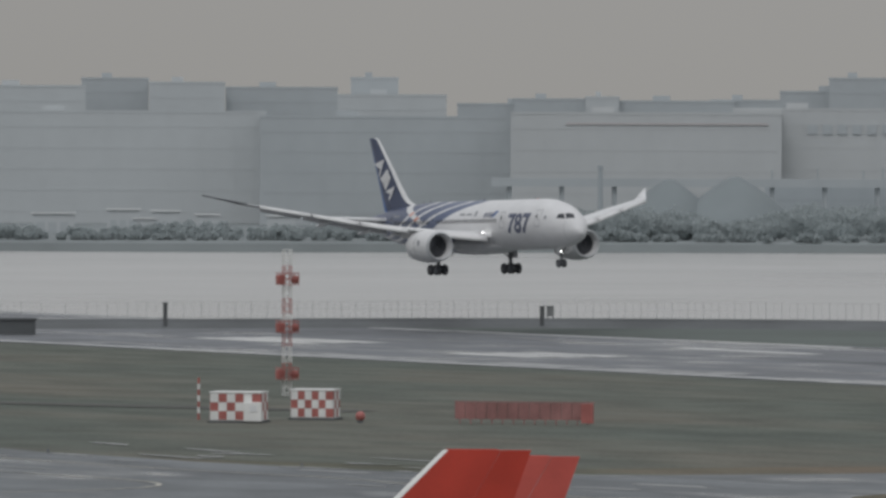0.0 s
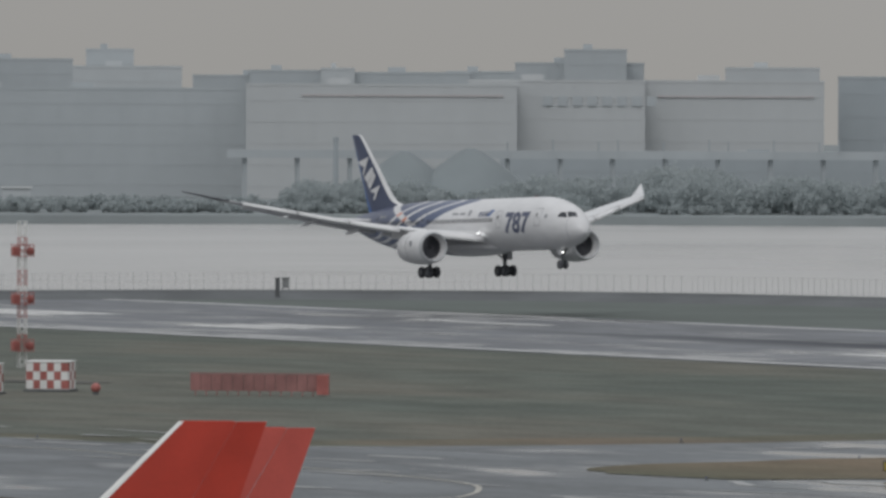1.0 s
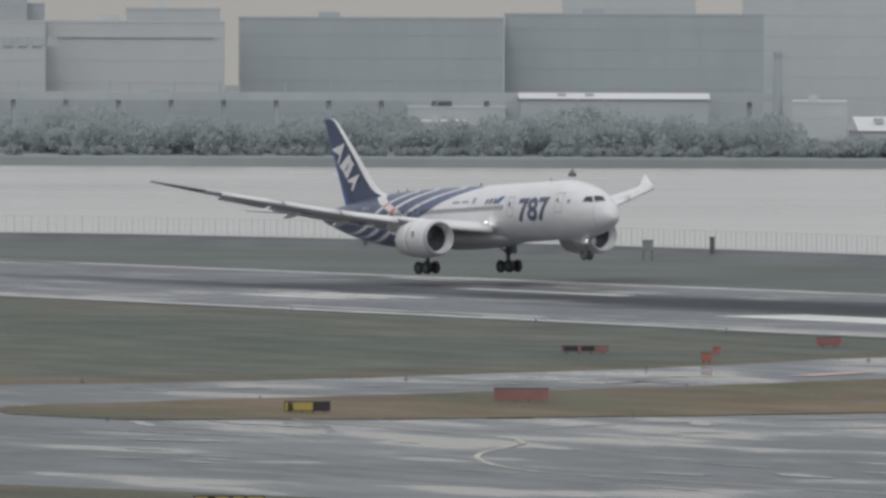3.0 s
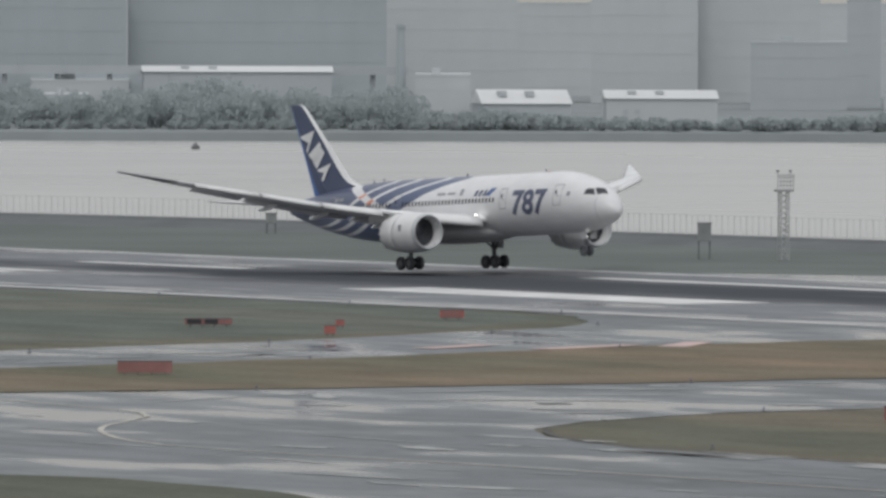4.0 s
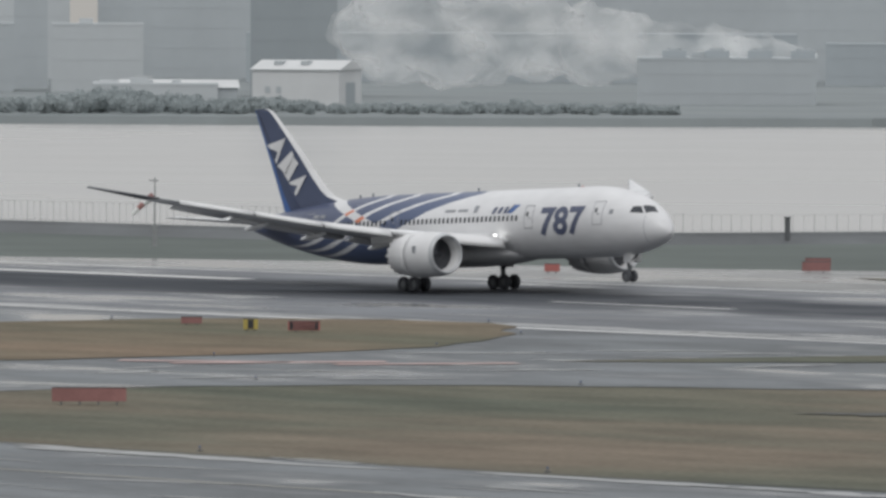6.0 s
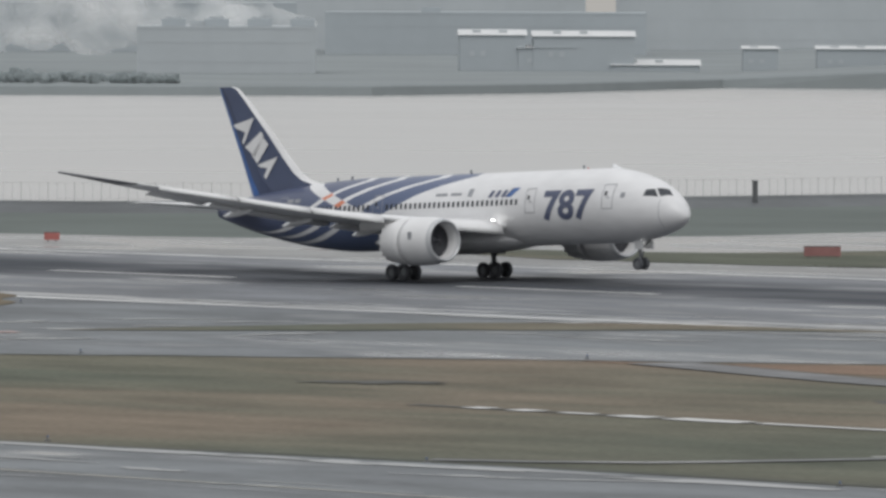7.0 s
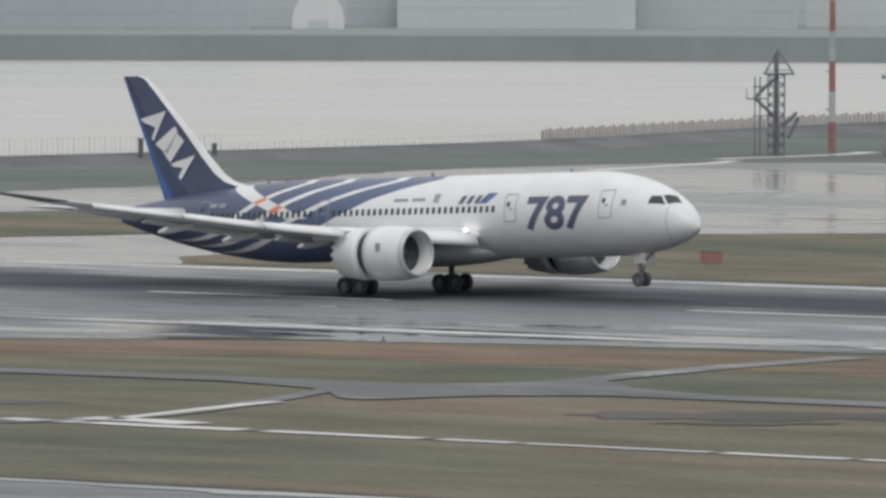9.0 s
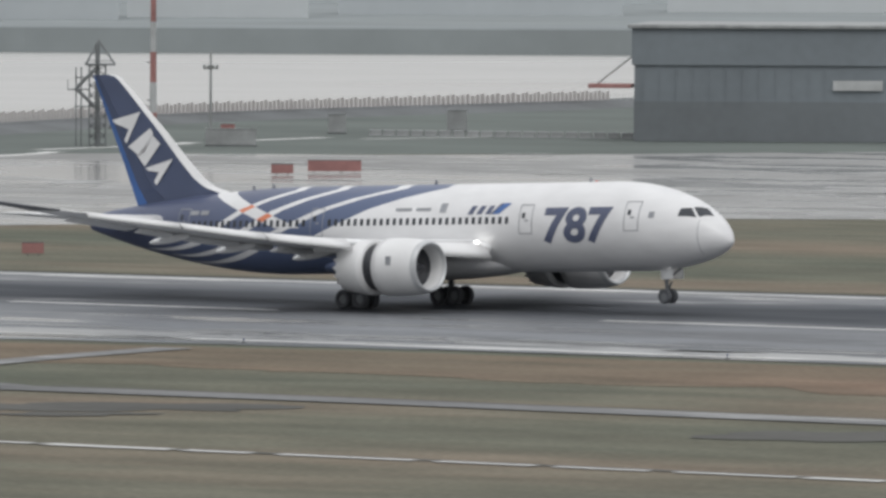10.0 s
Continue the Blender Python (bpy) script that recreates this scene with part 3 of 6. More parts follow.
SKIN = livery()
NAVY = plain("navy_tail_paint", (0.064, 0.082, 0.145), 0.35, var=0.12, scale=0.3)
BLUE = plain("mid_blue_paint", (0.06, 0.14, 0.36), 0.35, var=0.15, scale=0.3)
JETWHITE = plain("jet_white_paint", (0.69, 0.69, 0.69), 0.35, var=0.06, scale=0.4)
WINGGREY = plain("wing_grey_paint", (0.71, 0.715, 0.72), 0.4, var=0.1, scale=0.4)
DARKWING = plain("dark_wing_tip", (0.13, 0.135, 0.15), 0.4, var=0.15, scale=0.5)
GLASSDARK = plain("dark_window_glass", (0.035, 0.04, 0.05), 0.12, var=0.2)
LETTER = plain("slate_blue_lettering", (0.090, 0.105, 0.17), 0.4, var=0.1)
SEAM = plain("door_seam_grey", (0.28, 0.29, 0.31), 0.5)
CHROME = plain("bare_inlet_metal", (0.50, 0.51, 0.52), 0.45, 0.35)
FANDARK = plain("fan_blades_dark", (0.06, 0.062, 0.07), 0.35, 0.6)
# rubber is lifted off black, a little haze put into its colour
TYRE = plain("tyre_rubber", (0.095, 0.10, 0.11), 0.8, var=0.25)
STRUT = plain("gear_leg_grey", (0.16, 0.17, 0.18), 0.5, 0.2)


def glow(name, color, power):
    m, n, l, b = nodes_of(name)
    b.inputs["Emission Color"].default_value, b.inputs["Emission Strength"].default_value = (*color, 1), power
    return m


LANDING, BEACON = glow("landing_light", (1, 0.98, 0.92), 9.0), glow("beacon_red", (1, 0.08, 0.06), 6)

jet = thing("airliner", pose(0, 0, 0), "white twin-engine airliner with navy tail and swooshes, landing on wet asphalt", "airliner")
body = part("fuselage", fuselage(), SKIN, jet, "white forward, navy aft with white swooshes", True)

# belly fairing
fb = bmesh.new()
bmesh.ops.create_uvsphere(fb, u_segments=32, v_segments=16, radius=1.0, matrix=Matrix.LocRotScale((2.2, 0, 3.0), None, (9.4, 3.15, 1.1)))
part("belly_fairing", fb, SKIN, jet, "belly fairing, white ahead and navy behind", True)


def wing_section(y):
    """Leading edge x, trailing edge x, height and thickness at y metres from the middle."""
    if y < 26.2:
        le = 9.95 - 0.655 * (y - 2.6)
    else:
        le = 9.95 - 0.655 * 23.6 - 1.95 * (y - 26.2)
    te = -2.6 - 0.10 * (y - 2.6) if y < 10 else (-3.34 - 0.335 * (y - 10) if y < 26.2 else -8.77 - 1.18 * (y - 26.2))
    q = max(0.0, y - 2.6)
    z = 4.05 + 0.074 * q + 0.0044 * q * q if q < 17.4 else (6.67 + 0.202 * (q - 17.4) if q < 23.6 else 7.92 + 0.36 * (q - 23.6))
    return le, te, z, max(0.05, 1.15 - 0.085 * q + 0.0018 * q * q)


PIV = Vector((3.0, 2.4, 3.6))
wings = {}
for side, nm in ((-1, "starboard"), (1, "port")):
    piv = Vector((PIV.x, side * PIV.y, PIV.z))

    def sec(y, a=0.0, b=1.0, dz=0.0, th=1.0, side=side, piv=piv):
        le, te, z, t = wing_section(y)
        p, q = le + (te - le) * a, le + (te - le) * b
        return (Vector((p, side * y, z + dz * 0)) - piv, Vector((q, side * y, z - 0.05 * t + dz)) - piv, t * th, (0, 0, 1))
    W = part("wing", foil([sec(y) for y in (1.5, 2.6, 4, 6, 8, 10, 13, 16, 19, 22, 24.5, 26.2, 26.75)]), WINGGREY, jet, "pale grey swept wing, flexed upward", True)
    W.location = piv
    wings[side] = W
    part("wing_tip", foil([sec(y) for y in (26.77, 27.2, 28, 28.9, 29.5, 29.8)]), DARKWING if side < 0 else WINGGREY, W, "dark raked wing tip", True)
    # slats along the leading edge
    for y0, y1 in ((3.4, 8.2), (11.2, 15.8), (16.0, 20.6), (20.8, 25.9)):
        bm = bmesh.new()
        rows = []
        for k in range(5):
            y = y0 + (y1 - y0) * k / 4
            le, te, z, t = wing_section(y)
            c = le - te
            rows.append([bm.verts.new(Vector((le + dx * c * 0.09 + 0.12, side * y, z + dz * (0.3 + 0.75 * t) - 0.10)) - piv) for dx, dz in ((1.0, -0.55), (0.75, -0.05), (0.1, 0.42), (-0.9, 0.55), (-0.2, 0.1), (0.5, -0.45))])
        for a, b in zip(rows, rows[1:]):
            for k in range(6):
                bm.faces.new((a[k], a[(k + 1) % 6], b[(k + 1) % 6], b[k]))
        bm.faces.new(rows[0]), bm.faces.new(rows[-1])
        part("slat", bm, JETWHITE, W, "extended white slat", True)
    # flaps lowered behind the trailing edge
    for y0, y1, ch in ((3.1, 9.3, 2.0), (10.2, 19.5, 1.5)):
        rows = []
        for k in range(5):
            y = y0 + (y1 - y0) * k / 4
            le, te, z, t = wing_section(y)
            c = ch * (1 - 0.25 * k / 4)
            rows.append((Vector((te + 0.7, side * y, z - 0.18)) - piv, Vector((te + 0.7 - c * 0.92, side * y, z - 0.15 - c * 0.16)) - piv, 0.34, (0, 0, 1)))
        part("flap", foil(rows), WINGGREY, W, "lowered flap", True)
    part("aileron", foil([(Vector((wing_section(y)[1] + 0.5, side * y, wing_section(y)[2] - 0.05)) - piv, Vector((wing_section(y)[1] - 0.55, side * y, wing_section(y)[2] - 0.28)) - piv, 0.2, (0, 0, 1)) for y in (19.9, 22, 24.4)]), WINGGREY, W, "drooped aileron", True)
    for y in (6.3, 12.6, 17.4):
        le, te, z, t = wing_section(y)
        bm = bmesh.new()
        bmesh.ops.create_uvsphere(bm, u_segments=14, v_segments=10, radius=1.0, matrix=Matrix.Translation(Vector((te + 0.3, side * y, z - 0.45)) - piv) @ Euler((0, radians(-7), 0)).to_matrix().to_4x4() @ Matrix.Diagonal((1.9, 0.2, 0.27, 1)))
        part("flap_fairing", bm, WINGGREY, W, "", True)
    # tailplane
    part("tailplane", foil([((-19.2, side * 0.6, 6.15), (-25.4, side * 0.6, 6.1), 0.75, (0, 0, 1)), ((-22.6, side * 4.8, 6.5), (-26.6, side * 4.8, 6.47), 0.45, (0, 0, 1)),
                            ((-26.4, side * 9.5, 6.95), (-28.3, side * 9.5, 6.93), 0.18, (0, 0, 1)), ((-27.6, side * 9.9, 7.0), (-28.5, side * 9.9, 6.99), 0.05, (0, 0, 1))]), WINGGREY, jet, "", True)
    # engine
    E = part("nacelle", revolve([(9.35, 1.30), (9.9, 1.36), (10.45, 1.42), (10.62, 1.50), (10.66, 1.58), (10.58, 1.66), (10.2, 1.78), (9.5, 1.88), (8.6, 1.93), (7.6, 1.93), (7.0, 1.90), (6.98, 1.5)]), JETWHITE, jet, "white engine cowl", True)
    E.location = (0, side * 9.73, 3.0)
    part("inlet_lip", revolve([(10.2, 1.40), (10.5, 1.425), (10.64, 1.50), (10.69, 1.58), (10.61, 1.67), (10.3, 1.765)]), CHROME, E, "bare metal inlet lip", True)
    fd = revolve([(9.5, 1.36), (9.52, 0.35), (9.9, 0.22), (10.15, 0.02)], 36)
    part("fan", fd, FANDARK, E, "dark fan with pointed spinner", True)
    S = part("reverser_sleeve", revolve([(6.96, 1.55), (6.98, 1.86), (6.5, 1.86), (5.8, 1.78), (5.1, 1.66), (4.75, 1.58)], 54, 18), JETWHITE, E, "sliding white cowl with toothed rear edge", True)
    part("cascade", revolve([(7.2, 1.62), (5.4, 1.52)]), FANDARK, E, "dark reverser grille", True)
    part("core_nozzle", revolve([(6.2, 1.2), (4.6, 1.0), (3.4, 0.72), (3.35, 0.5), (2.3, 0.08)]), CHROME, E, "metal exhaust cone", True)
    py = bmesh.new()
    add_box(py, 0.5, 8.6, -0.22, 0.22, 1.0, 2.0, 0.15)
    for vtx in py.verts:
        if vtx.co.z > 1.5:
            vtx.co.x -= 1.0 if vtx.co.x > 4 else 0
            vtx.co.z -= 0.25 if vtx.co.x > 4 else 0
    part("pylon", py, JETWHITE, E)
    part("cowl_plate", box(8.35, 8.75, side * 1.86, side * 1.935, 0.15, 0.75) if side < 0 else box(8.35, 8.75, 1.9, 1.935, 0.15, 0.75), SEAM, E, "small grey access plate")
    wings[("sleeve", side)] = S
    # main gear
    G = part("main_gear", rod((0, 0, 0.75), (0.15, side * -0.35, 3.6), 0.22, 14), STRUT, jet, "grey main landing gear leg")
    G.location = (0, side * 4.9, 0)
    wings[("gear", side)] = G
    gb = bmesh.new()
    add_box(gb, -0.95, 0.95, -0.16, 0.16, 0.5, 0.82, 0.06)
    part("bogie_beam", gb, STRUT, G)
    part("drag_brace", rod((0.1, 0, 1.7), (1.9, side * -0.6, 3.3), 0.10), STRUT, G)
    part("side_brace", rod((0.05, 0, 1.8), (0.1, side * -1.9, 3.2), 0.10), STRUT, G)
    part("gear_door", box(-0.9, 0.9, side * 0.42 - 0.03, side * 0.42 + 0.03, 1.9, 3.5, 0.02), WINGGREY, G, "grey gear door")
    for x in (-0.75, 0.75):
        for y in (-0.55, 0.55):
            tb = bmesh.new()
            R, w = 0.64, 0.235
            prof = [(-w * 0.7, 0.34), (-w, 0.46), (-w * 0.95, 0.57), (-w * 0.6, R), (w * 0.6, R), (w * 0.95, 0.57), (w, 0.46), (w * 0.7, 0.34)]
            rows = [[tb.verts.new((x + r * math.cos(2 * math.pi * k / 28), y + o, 0.64 + r * math.sin(2 * math.pi * k / 28))) for k in range(28)] for o, r in prof]
            for a, b in zip(rows, rows[1:]):
                for k in range(28):
                    tb.faces.new((a[k], a[(k + 1) % 28], b[(k + 1) % 28], b[k]))
            T = part("wheel", tb, TYRE, G, "black tyre", True)
            part("hub", rod((x, y - 0.14, 0.64), (x, y + 0.14, 0.64), 0.3, 20), STRUT, T)
# nose gear
N = part("nose_gear", rod((0, 0, 0.7), (-0.25, 0, 3.0), 0.14, 12), STRUT, jet, "grey nose gear leg")
N.location = (22.9, 0, 0.12)
for y in (-0.34, 0.34):
    tb = bmesh.new()
    R, w = 0.50, 0.19
    prof = [(-w * 0.7, 0.26), (-w, 0.36), (-w * 0.9, 0.45), (-w * 0.5, R), (w * 0.5, R), (w * 0.9, 0.45), (w, 0.36), (w * 0.7, 0.26)]
    rows = [[tb.verts.new((r * math.cos(2 * math.pi * k / 26), y + o, 0.62 + r * math.sin(2 * math.pi * k / 26))) for k in range(26)] for o, r in prof]
    for a, b in zip(rows, rows[1:]):
        for k in range(26):
            tb.faces.new((a[k], a[(k + 1) % 26], b[(k + 1) % 26], b[k]))
    part("wheel", tb, TYRE, N, "black tyre", True)
    part("hub", rod((0, y - 0.12, 0.62), (0, y + 0.12, 0.62), 0.26, 18), STRUT, N)
part("torque_link", rod((0.05, 0, 1.0), (0.35, 0, 1.6), 0.06), STRUT, N)
part("drag_brace", rod((-0.15, 0, 1.6), (1.2, 0, 2.5), 0.08), STRUT, N)
for y in (-0.55, 0.55):
    part("gear_door", box(-0.1, 0.9, y - 0.02, y + 0.02, 1.75, 2.4, 0.015), WINGGREY, N, "grey nose gear door")
part("taxi_light", rod((0.16, -0.12, 2.0), (0.24, -0.12, 2.0), 0.07, 12), LANDING, N, "lit white lamp")

# fin: navy with a white leading edge and blue rudder edge
FIN_FRONT = [(6.7, -13.0), (7.5, -13.8), (8.1, -15.6), (8.45, -16.9), (9.05, -17.95), (10.36, -19.4), (12.34, -21.35), (15.32, -24.55), (16.05, -25.4), (16.25, -25.75), (16.36, -26.3)]
FIN_REAR = [(6.7, -23.85), (7.5, -24.2), (10.97, -25.65), (14.26, -27.15), (16.36, -28.05)]
FIN_LEVELS = tuple(z for z, _ in FIN_FRONT)


def fin_at(z, k):
    le, te = (float(np.interp(z, [p for p, _ in edge], [q for _, q in edge])) for edge in (FIN_FRONT, FIN_REAR))
    return le + (te - le) * k


def slab(k0, k1, t0, t1, zs=FIN_LEVELS):
    bm = bmesh.new()
    rows = []
    for z in zs:
        s = 1.25 - 0.075 * (z - 7.5)
        a, b = fin_at(z, k0), fin_at(z, k1)
        rows.append([bm.verts.new(p) for p in ((a, t0 * s, z), (b, t1 * s, z), (b, -t1 * s, z), (a, -t0 * s, z))])
    for p, q in zip(rows, rows[1:]):
        for k in range(4):
            bm.faces.new((p[k], p[(k + 1) % 4], q[(k + 1) % 4], q[k]))
    bm.faces.new(rows[0]), bm.faces.new(rows[-1])
    return bm


part("fin", slab(0.097, 0.70, 0.27, 0.34), NAVY, jet, "navy tail fin")
part("fin_leading_edge", slab(0.0, 0.095, 0.05, 0.265), JETWHITE, jet, "white fin leading edge")
part("rudder", slab(0.705, 0.90, 0.335, 0.15), NAVY, jet, "navy rudder")
part("rudder_edge", slab(0.902, 1.0, 0.148, 0.03), BLUE, jet, "mid-blue rudder trailing edge")


def fin_poly(points):
    """A white stroke on the starboard face of the fin, from (x, z) corners."""
    bm = bmesh.new()
    vs = []
    for x, z in points:
        s = 1.25 - 0.075 * (z - 7.5)
        vs.append(bm.verts.new((x, -(0.36 * s + 0.03), z)))
    bm.faces.new(vs)
    part("fin_emblem", bm, JETWHITE, jet, "plain white emblem stroke on the fin")


# cabin windows, doors and cockpit panes
wm = bpy.data.meshes.new("cabin_window")
wb = patch([(0.0, 5.70), (0.28, 5.70), (0.28, 6.15), (0.0, 6.15)], 0.025, 3)
wb.to_mesh(wm)
wb.free()
wm.materials.append(GLASSDARK)
for k in range(52):
    x = 11.35 - 0.58 * k
    if -6.4 < x < -4.6 or x < -17.5:
        continue
    if x > -8.2:
        o = new("cabin_window", wm)
        o.location = (x, 0, 0)
        o.parent = jet
    else:
        part("cabin_window", patch([(x, 5.70), (x + 0.28, 5.70), (x + 0.28, 6.15), (x, 6.15)], 0.025, 2), GLASSDARK, jet)
for x, z0, z1 in ((21.5, 5.10, 7.05), (12.55, 5.0, 6.95), (-5.9, 5.0, 6.9), (-18.6, 5.2, 7.0)):
    D = part("door", rim(x, x + 1.15, z0, z1, 0.06), SEAM, jet, "closed cabin door, thin grey outline")
    part("door_window", patch([(x + 0.25, z0 + 1.05), (x + 0.5, z0 + 1.05), (x + 0.5, z0 + 1.4), (x + 0.25, z0 + 1.4)], 0.026, 2), GLASSDARK, D)
    part("door_placard", patch([(x + 0.5, z0 + 0.85), (x + 0.8, z0 + 0.85), (x + 0.8, z0 + 0.95), (x + 0.5, z0 + 0.95)], 0.026, 2), SEAM, D)


def pane(corners):
    """A window laid on the skin between four corners, each x and degrees up from the side."""
    bm = bmesh.new()
    n = 6
    a, b, c, d = [Vector(p) for p in corners]
    g = [[bm.verts.new(skin(*(a.lerp(b, i / n)).lerp(d.lerp(c, i / n), j / n), 0.02)) for j in range(n + 1)] for i in range(n + 1)]
    for i in range(n):
        for j in range(n):
            bm.faces.new((g[i][j], g[i + 1][j], g[i + 1][j + 1], g[i][j + 1]))
    return bm


part("cockpit_window", pane([(25.35, 29.0), (26.5, 40.0), (25.95, 57.0), (25.35, 46.0)]), GLASSDARK, jet, "dark cockpit side window", True)
part("cockpit_window", pane([(26.65, 44.0), (27.25, 75.0), (26.6, 85.0), (26.0, 61.0)]), GLASSDARK, jet, "dark cockpit windshield", True)
part("radome_seam", patch([(26.72, 3.5), (26.76, 3.5), (26.76, 5.75), (26.72, 5.75)], 0.012, 8), SEAM, jet, "thin radome joint")


def skin_text(body_text, x, z, size, material, name, label, squash=1.0, slant=0.0, bold=0.0):
    """Figures painted on the starboard skin."""
    cu = bpy.data.curves.new(name, "FONT")
    cu.body, cu.size, cu.shear, cu.offset = body_text, size, slant, bold
    cu.resolution_u = 4
    tmp = new(name, cu)
    me = bpy.data.meshes.new_from_object(tmp.evaluated_get(bpy.context.evaluated_depsgraph_get()))
    bpy.data.objects.remove(tmp)
    bm = bmesh.new()
    bm.from_mesh(me)
    bpy.data.meshes.remove(me)
    for k in range(1, 14):
        bmesh.ops.bisect_plane(bm, geom=bm.verts[:] + bm.edges[:] + bm.faces[:], plane_co=(0, size * k / 14, 0), plane_no=(0, 1, 0))
    for v in bm.verts:
        v.co = skin_at(x + v.co.x * squash, z + v.co.y, 0.025)
    return part(name, bm, material, jet, label)


def skin_bar(points, material, name, label):
    """A plain bar on the skin, from four (x, z) corners."""
    return part(name, patch(points, 0.025, 5), material, jet, label)


# the large number, its top edge leaning forward
skin_text("787", 14.45, 4.5, 3.1, LETTER, "number_marking", "large slate-blue painted figures", 1.22, 0.10, 0.10)
# airline mark as plain strokes beside a two-tone slanted flag
for x0, x1 in ((8.0, 8.62), (8.78, 9.4), (9.55, 10.15)):
    skin_bar([(x0, 6.35), (x1 - 0.18, 6.35), (x1 + 0.12, 6.9), (x0 + 0.3, 6.9)], LETTER, "mark_stroke", "plain slate-blue mark stroke")
skin_bar([(10.15, 6.35), (10.75, 6.35), (11.65, 7.05), (10.95, 7.05)], BLUE, "mark_flag", "slanted blue flag stroke")
skin_bar([(10.0, 6.35), (10.2, 6.35), (11.0, 7.05), (10.75, 7.05)], LETTER, "mark_flag", "slanted navy flag stroke")
for x0, x1 in ((1.6, 3.0), (3.4, 4.7)):
    skin_bar([(x0, 6.62), (x1, 6.62), (x1, 6.82), (x0, 6.82)], SEAM, "small_caption", "thin grey caption bar")
skin_bar([(5.5, 6.5), (6.0, 6.5), (6.1, 7.1), (5.5, 7.1)], SEAM, "small_emblem", "small pale grey emblem")
skin_bar([(23.35, 5.95), (23.75, 5.95), (23.75, 6.35), (23.35, 6.35)], SEAM, "small_emblem", "small pale grey emblem")
for x0, x1 in ((-17.4, -16.6), (-16.4, -15.6)):
    skin_bar([(x0, 6.55), (x1, 6.55), (x1, 6.85), (x0, 6.85)], SEAM, "registration_bar", "plain grey registration bar")

# fin emblem: plain white shapes stepping down the fin, two wedges and a slanted block
for corners in (((-26.1, 13.2), (-23.45, 13.75), (-24.75, 11.55), (-24.95, 11.8), (-24.55, 12.55), (-25.75, 12.95)),
                ((-24.6, 11.35), (-22.55, 12.6), (-22.25, 12.25), (-23.3, 10.5)), ((-23.75, 10.7), (-22.3, 12.1), (-21.6, 11.5), (-23.05, 9.95)),
                ((-23.0, 9.85), (-20.45, 10.45), (-21.95, 8.65), (-22.2, 8.9), (-21.75, 9.55), (-22.7, 9.65))):
    fin_poly(corners)

# lights and antennas
for side in (-1, 1):
    lb = bmesh.new()
    bmesh.ops.create_uvsphere(lb, u_segments=12, v_segments=8, radius=0.14, matrix=Matrix.Translation((9.35, side * 3.45, 4.45)))
    part("landing_light", lb, LANDING, jet, "lit landing lamp in the wing root", True)
for x, z in ((3.0, 8.37), (16.5, 8.37), (-11.6, 8.30), (-13.4, 8.20)):
    part("antenna", box(x - 0.12, x + 0.12, -0.03, 0.03, z - 0.15, z + 0.30, 0.01), SEAM, jet, "blade antenna")
part("antenna", box(-6.0, -5.7, -0.03, 0.03, 1.85, 2.45, 0.01), DARKMETAL, jet, "belly blade antenna")
part("beacon", rod((17.0, 0, 8.25), (17.0, 0, 8.45), 0.09, 10), plain("beacon_lens", (0.5, 0.05, 0.04), 0.3), jet, "red beacon lens")


# ---- airfield things ----
def board_sign(x, y, w, h, face, label, turn, stripes=(), legs=2, category="airfield sign"):
    """A low signboard on short legs, facing the viewer."""
    S = thing("airfield_sign", pose(x, y, 0, 0, 0, turn), label, category)
    part("panel", box(-w / 2, w / 2, -0.12, 0.12, 0.16, h, 0.02), face, S)
    part("cap", box(-w / 2 - 0.03, w / 2 + 0.03, -0.15, 0.15, h, h + 0.05), DARKMETAL, S)
    for k in range(legs):
        xx = -w / 2 + w * (k + 0.5) / legs
        part("leg", box(xx - 0.05, xx + 0.05, -0.05, 0.05, -0.08, 0.16), DARKMETAL, S)
    for a, b, m in stripes:
        part("face_plate", box(-w / 2 + w * a, -w / 2 + w * b, -0.15, -0.122, 0.22, h - 0.05), m, S)
    return S


def turn_to(x, y):
    return -math.degrees(math.atan2(x, y))


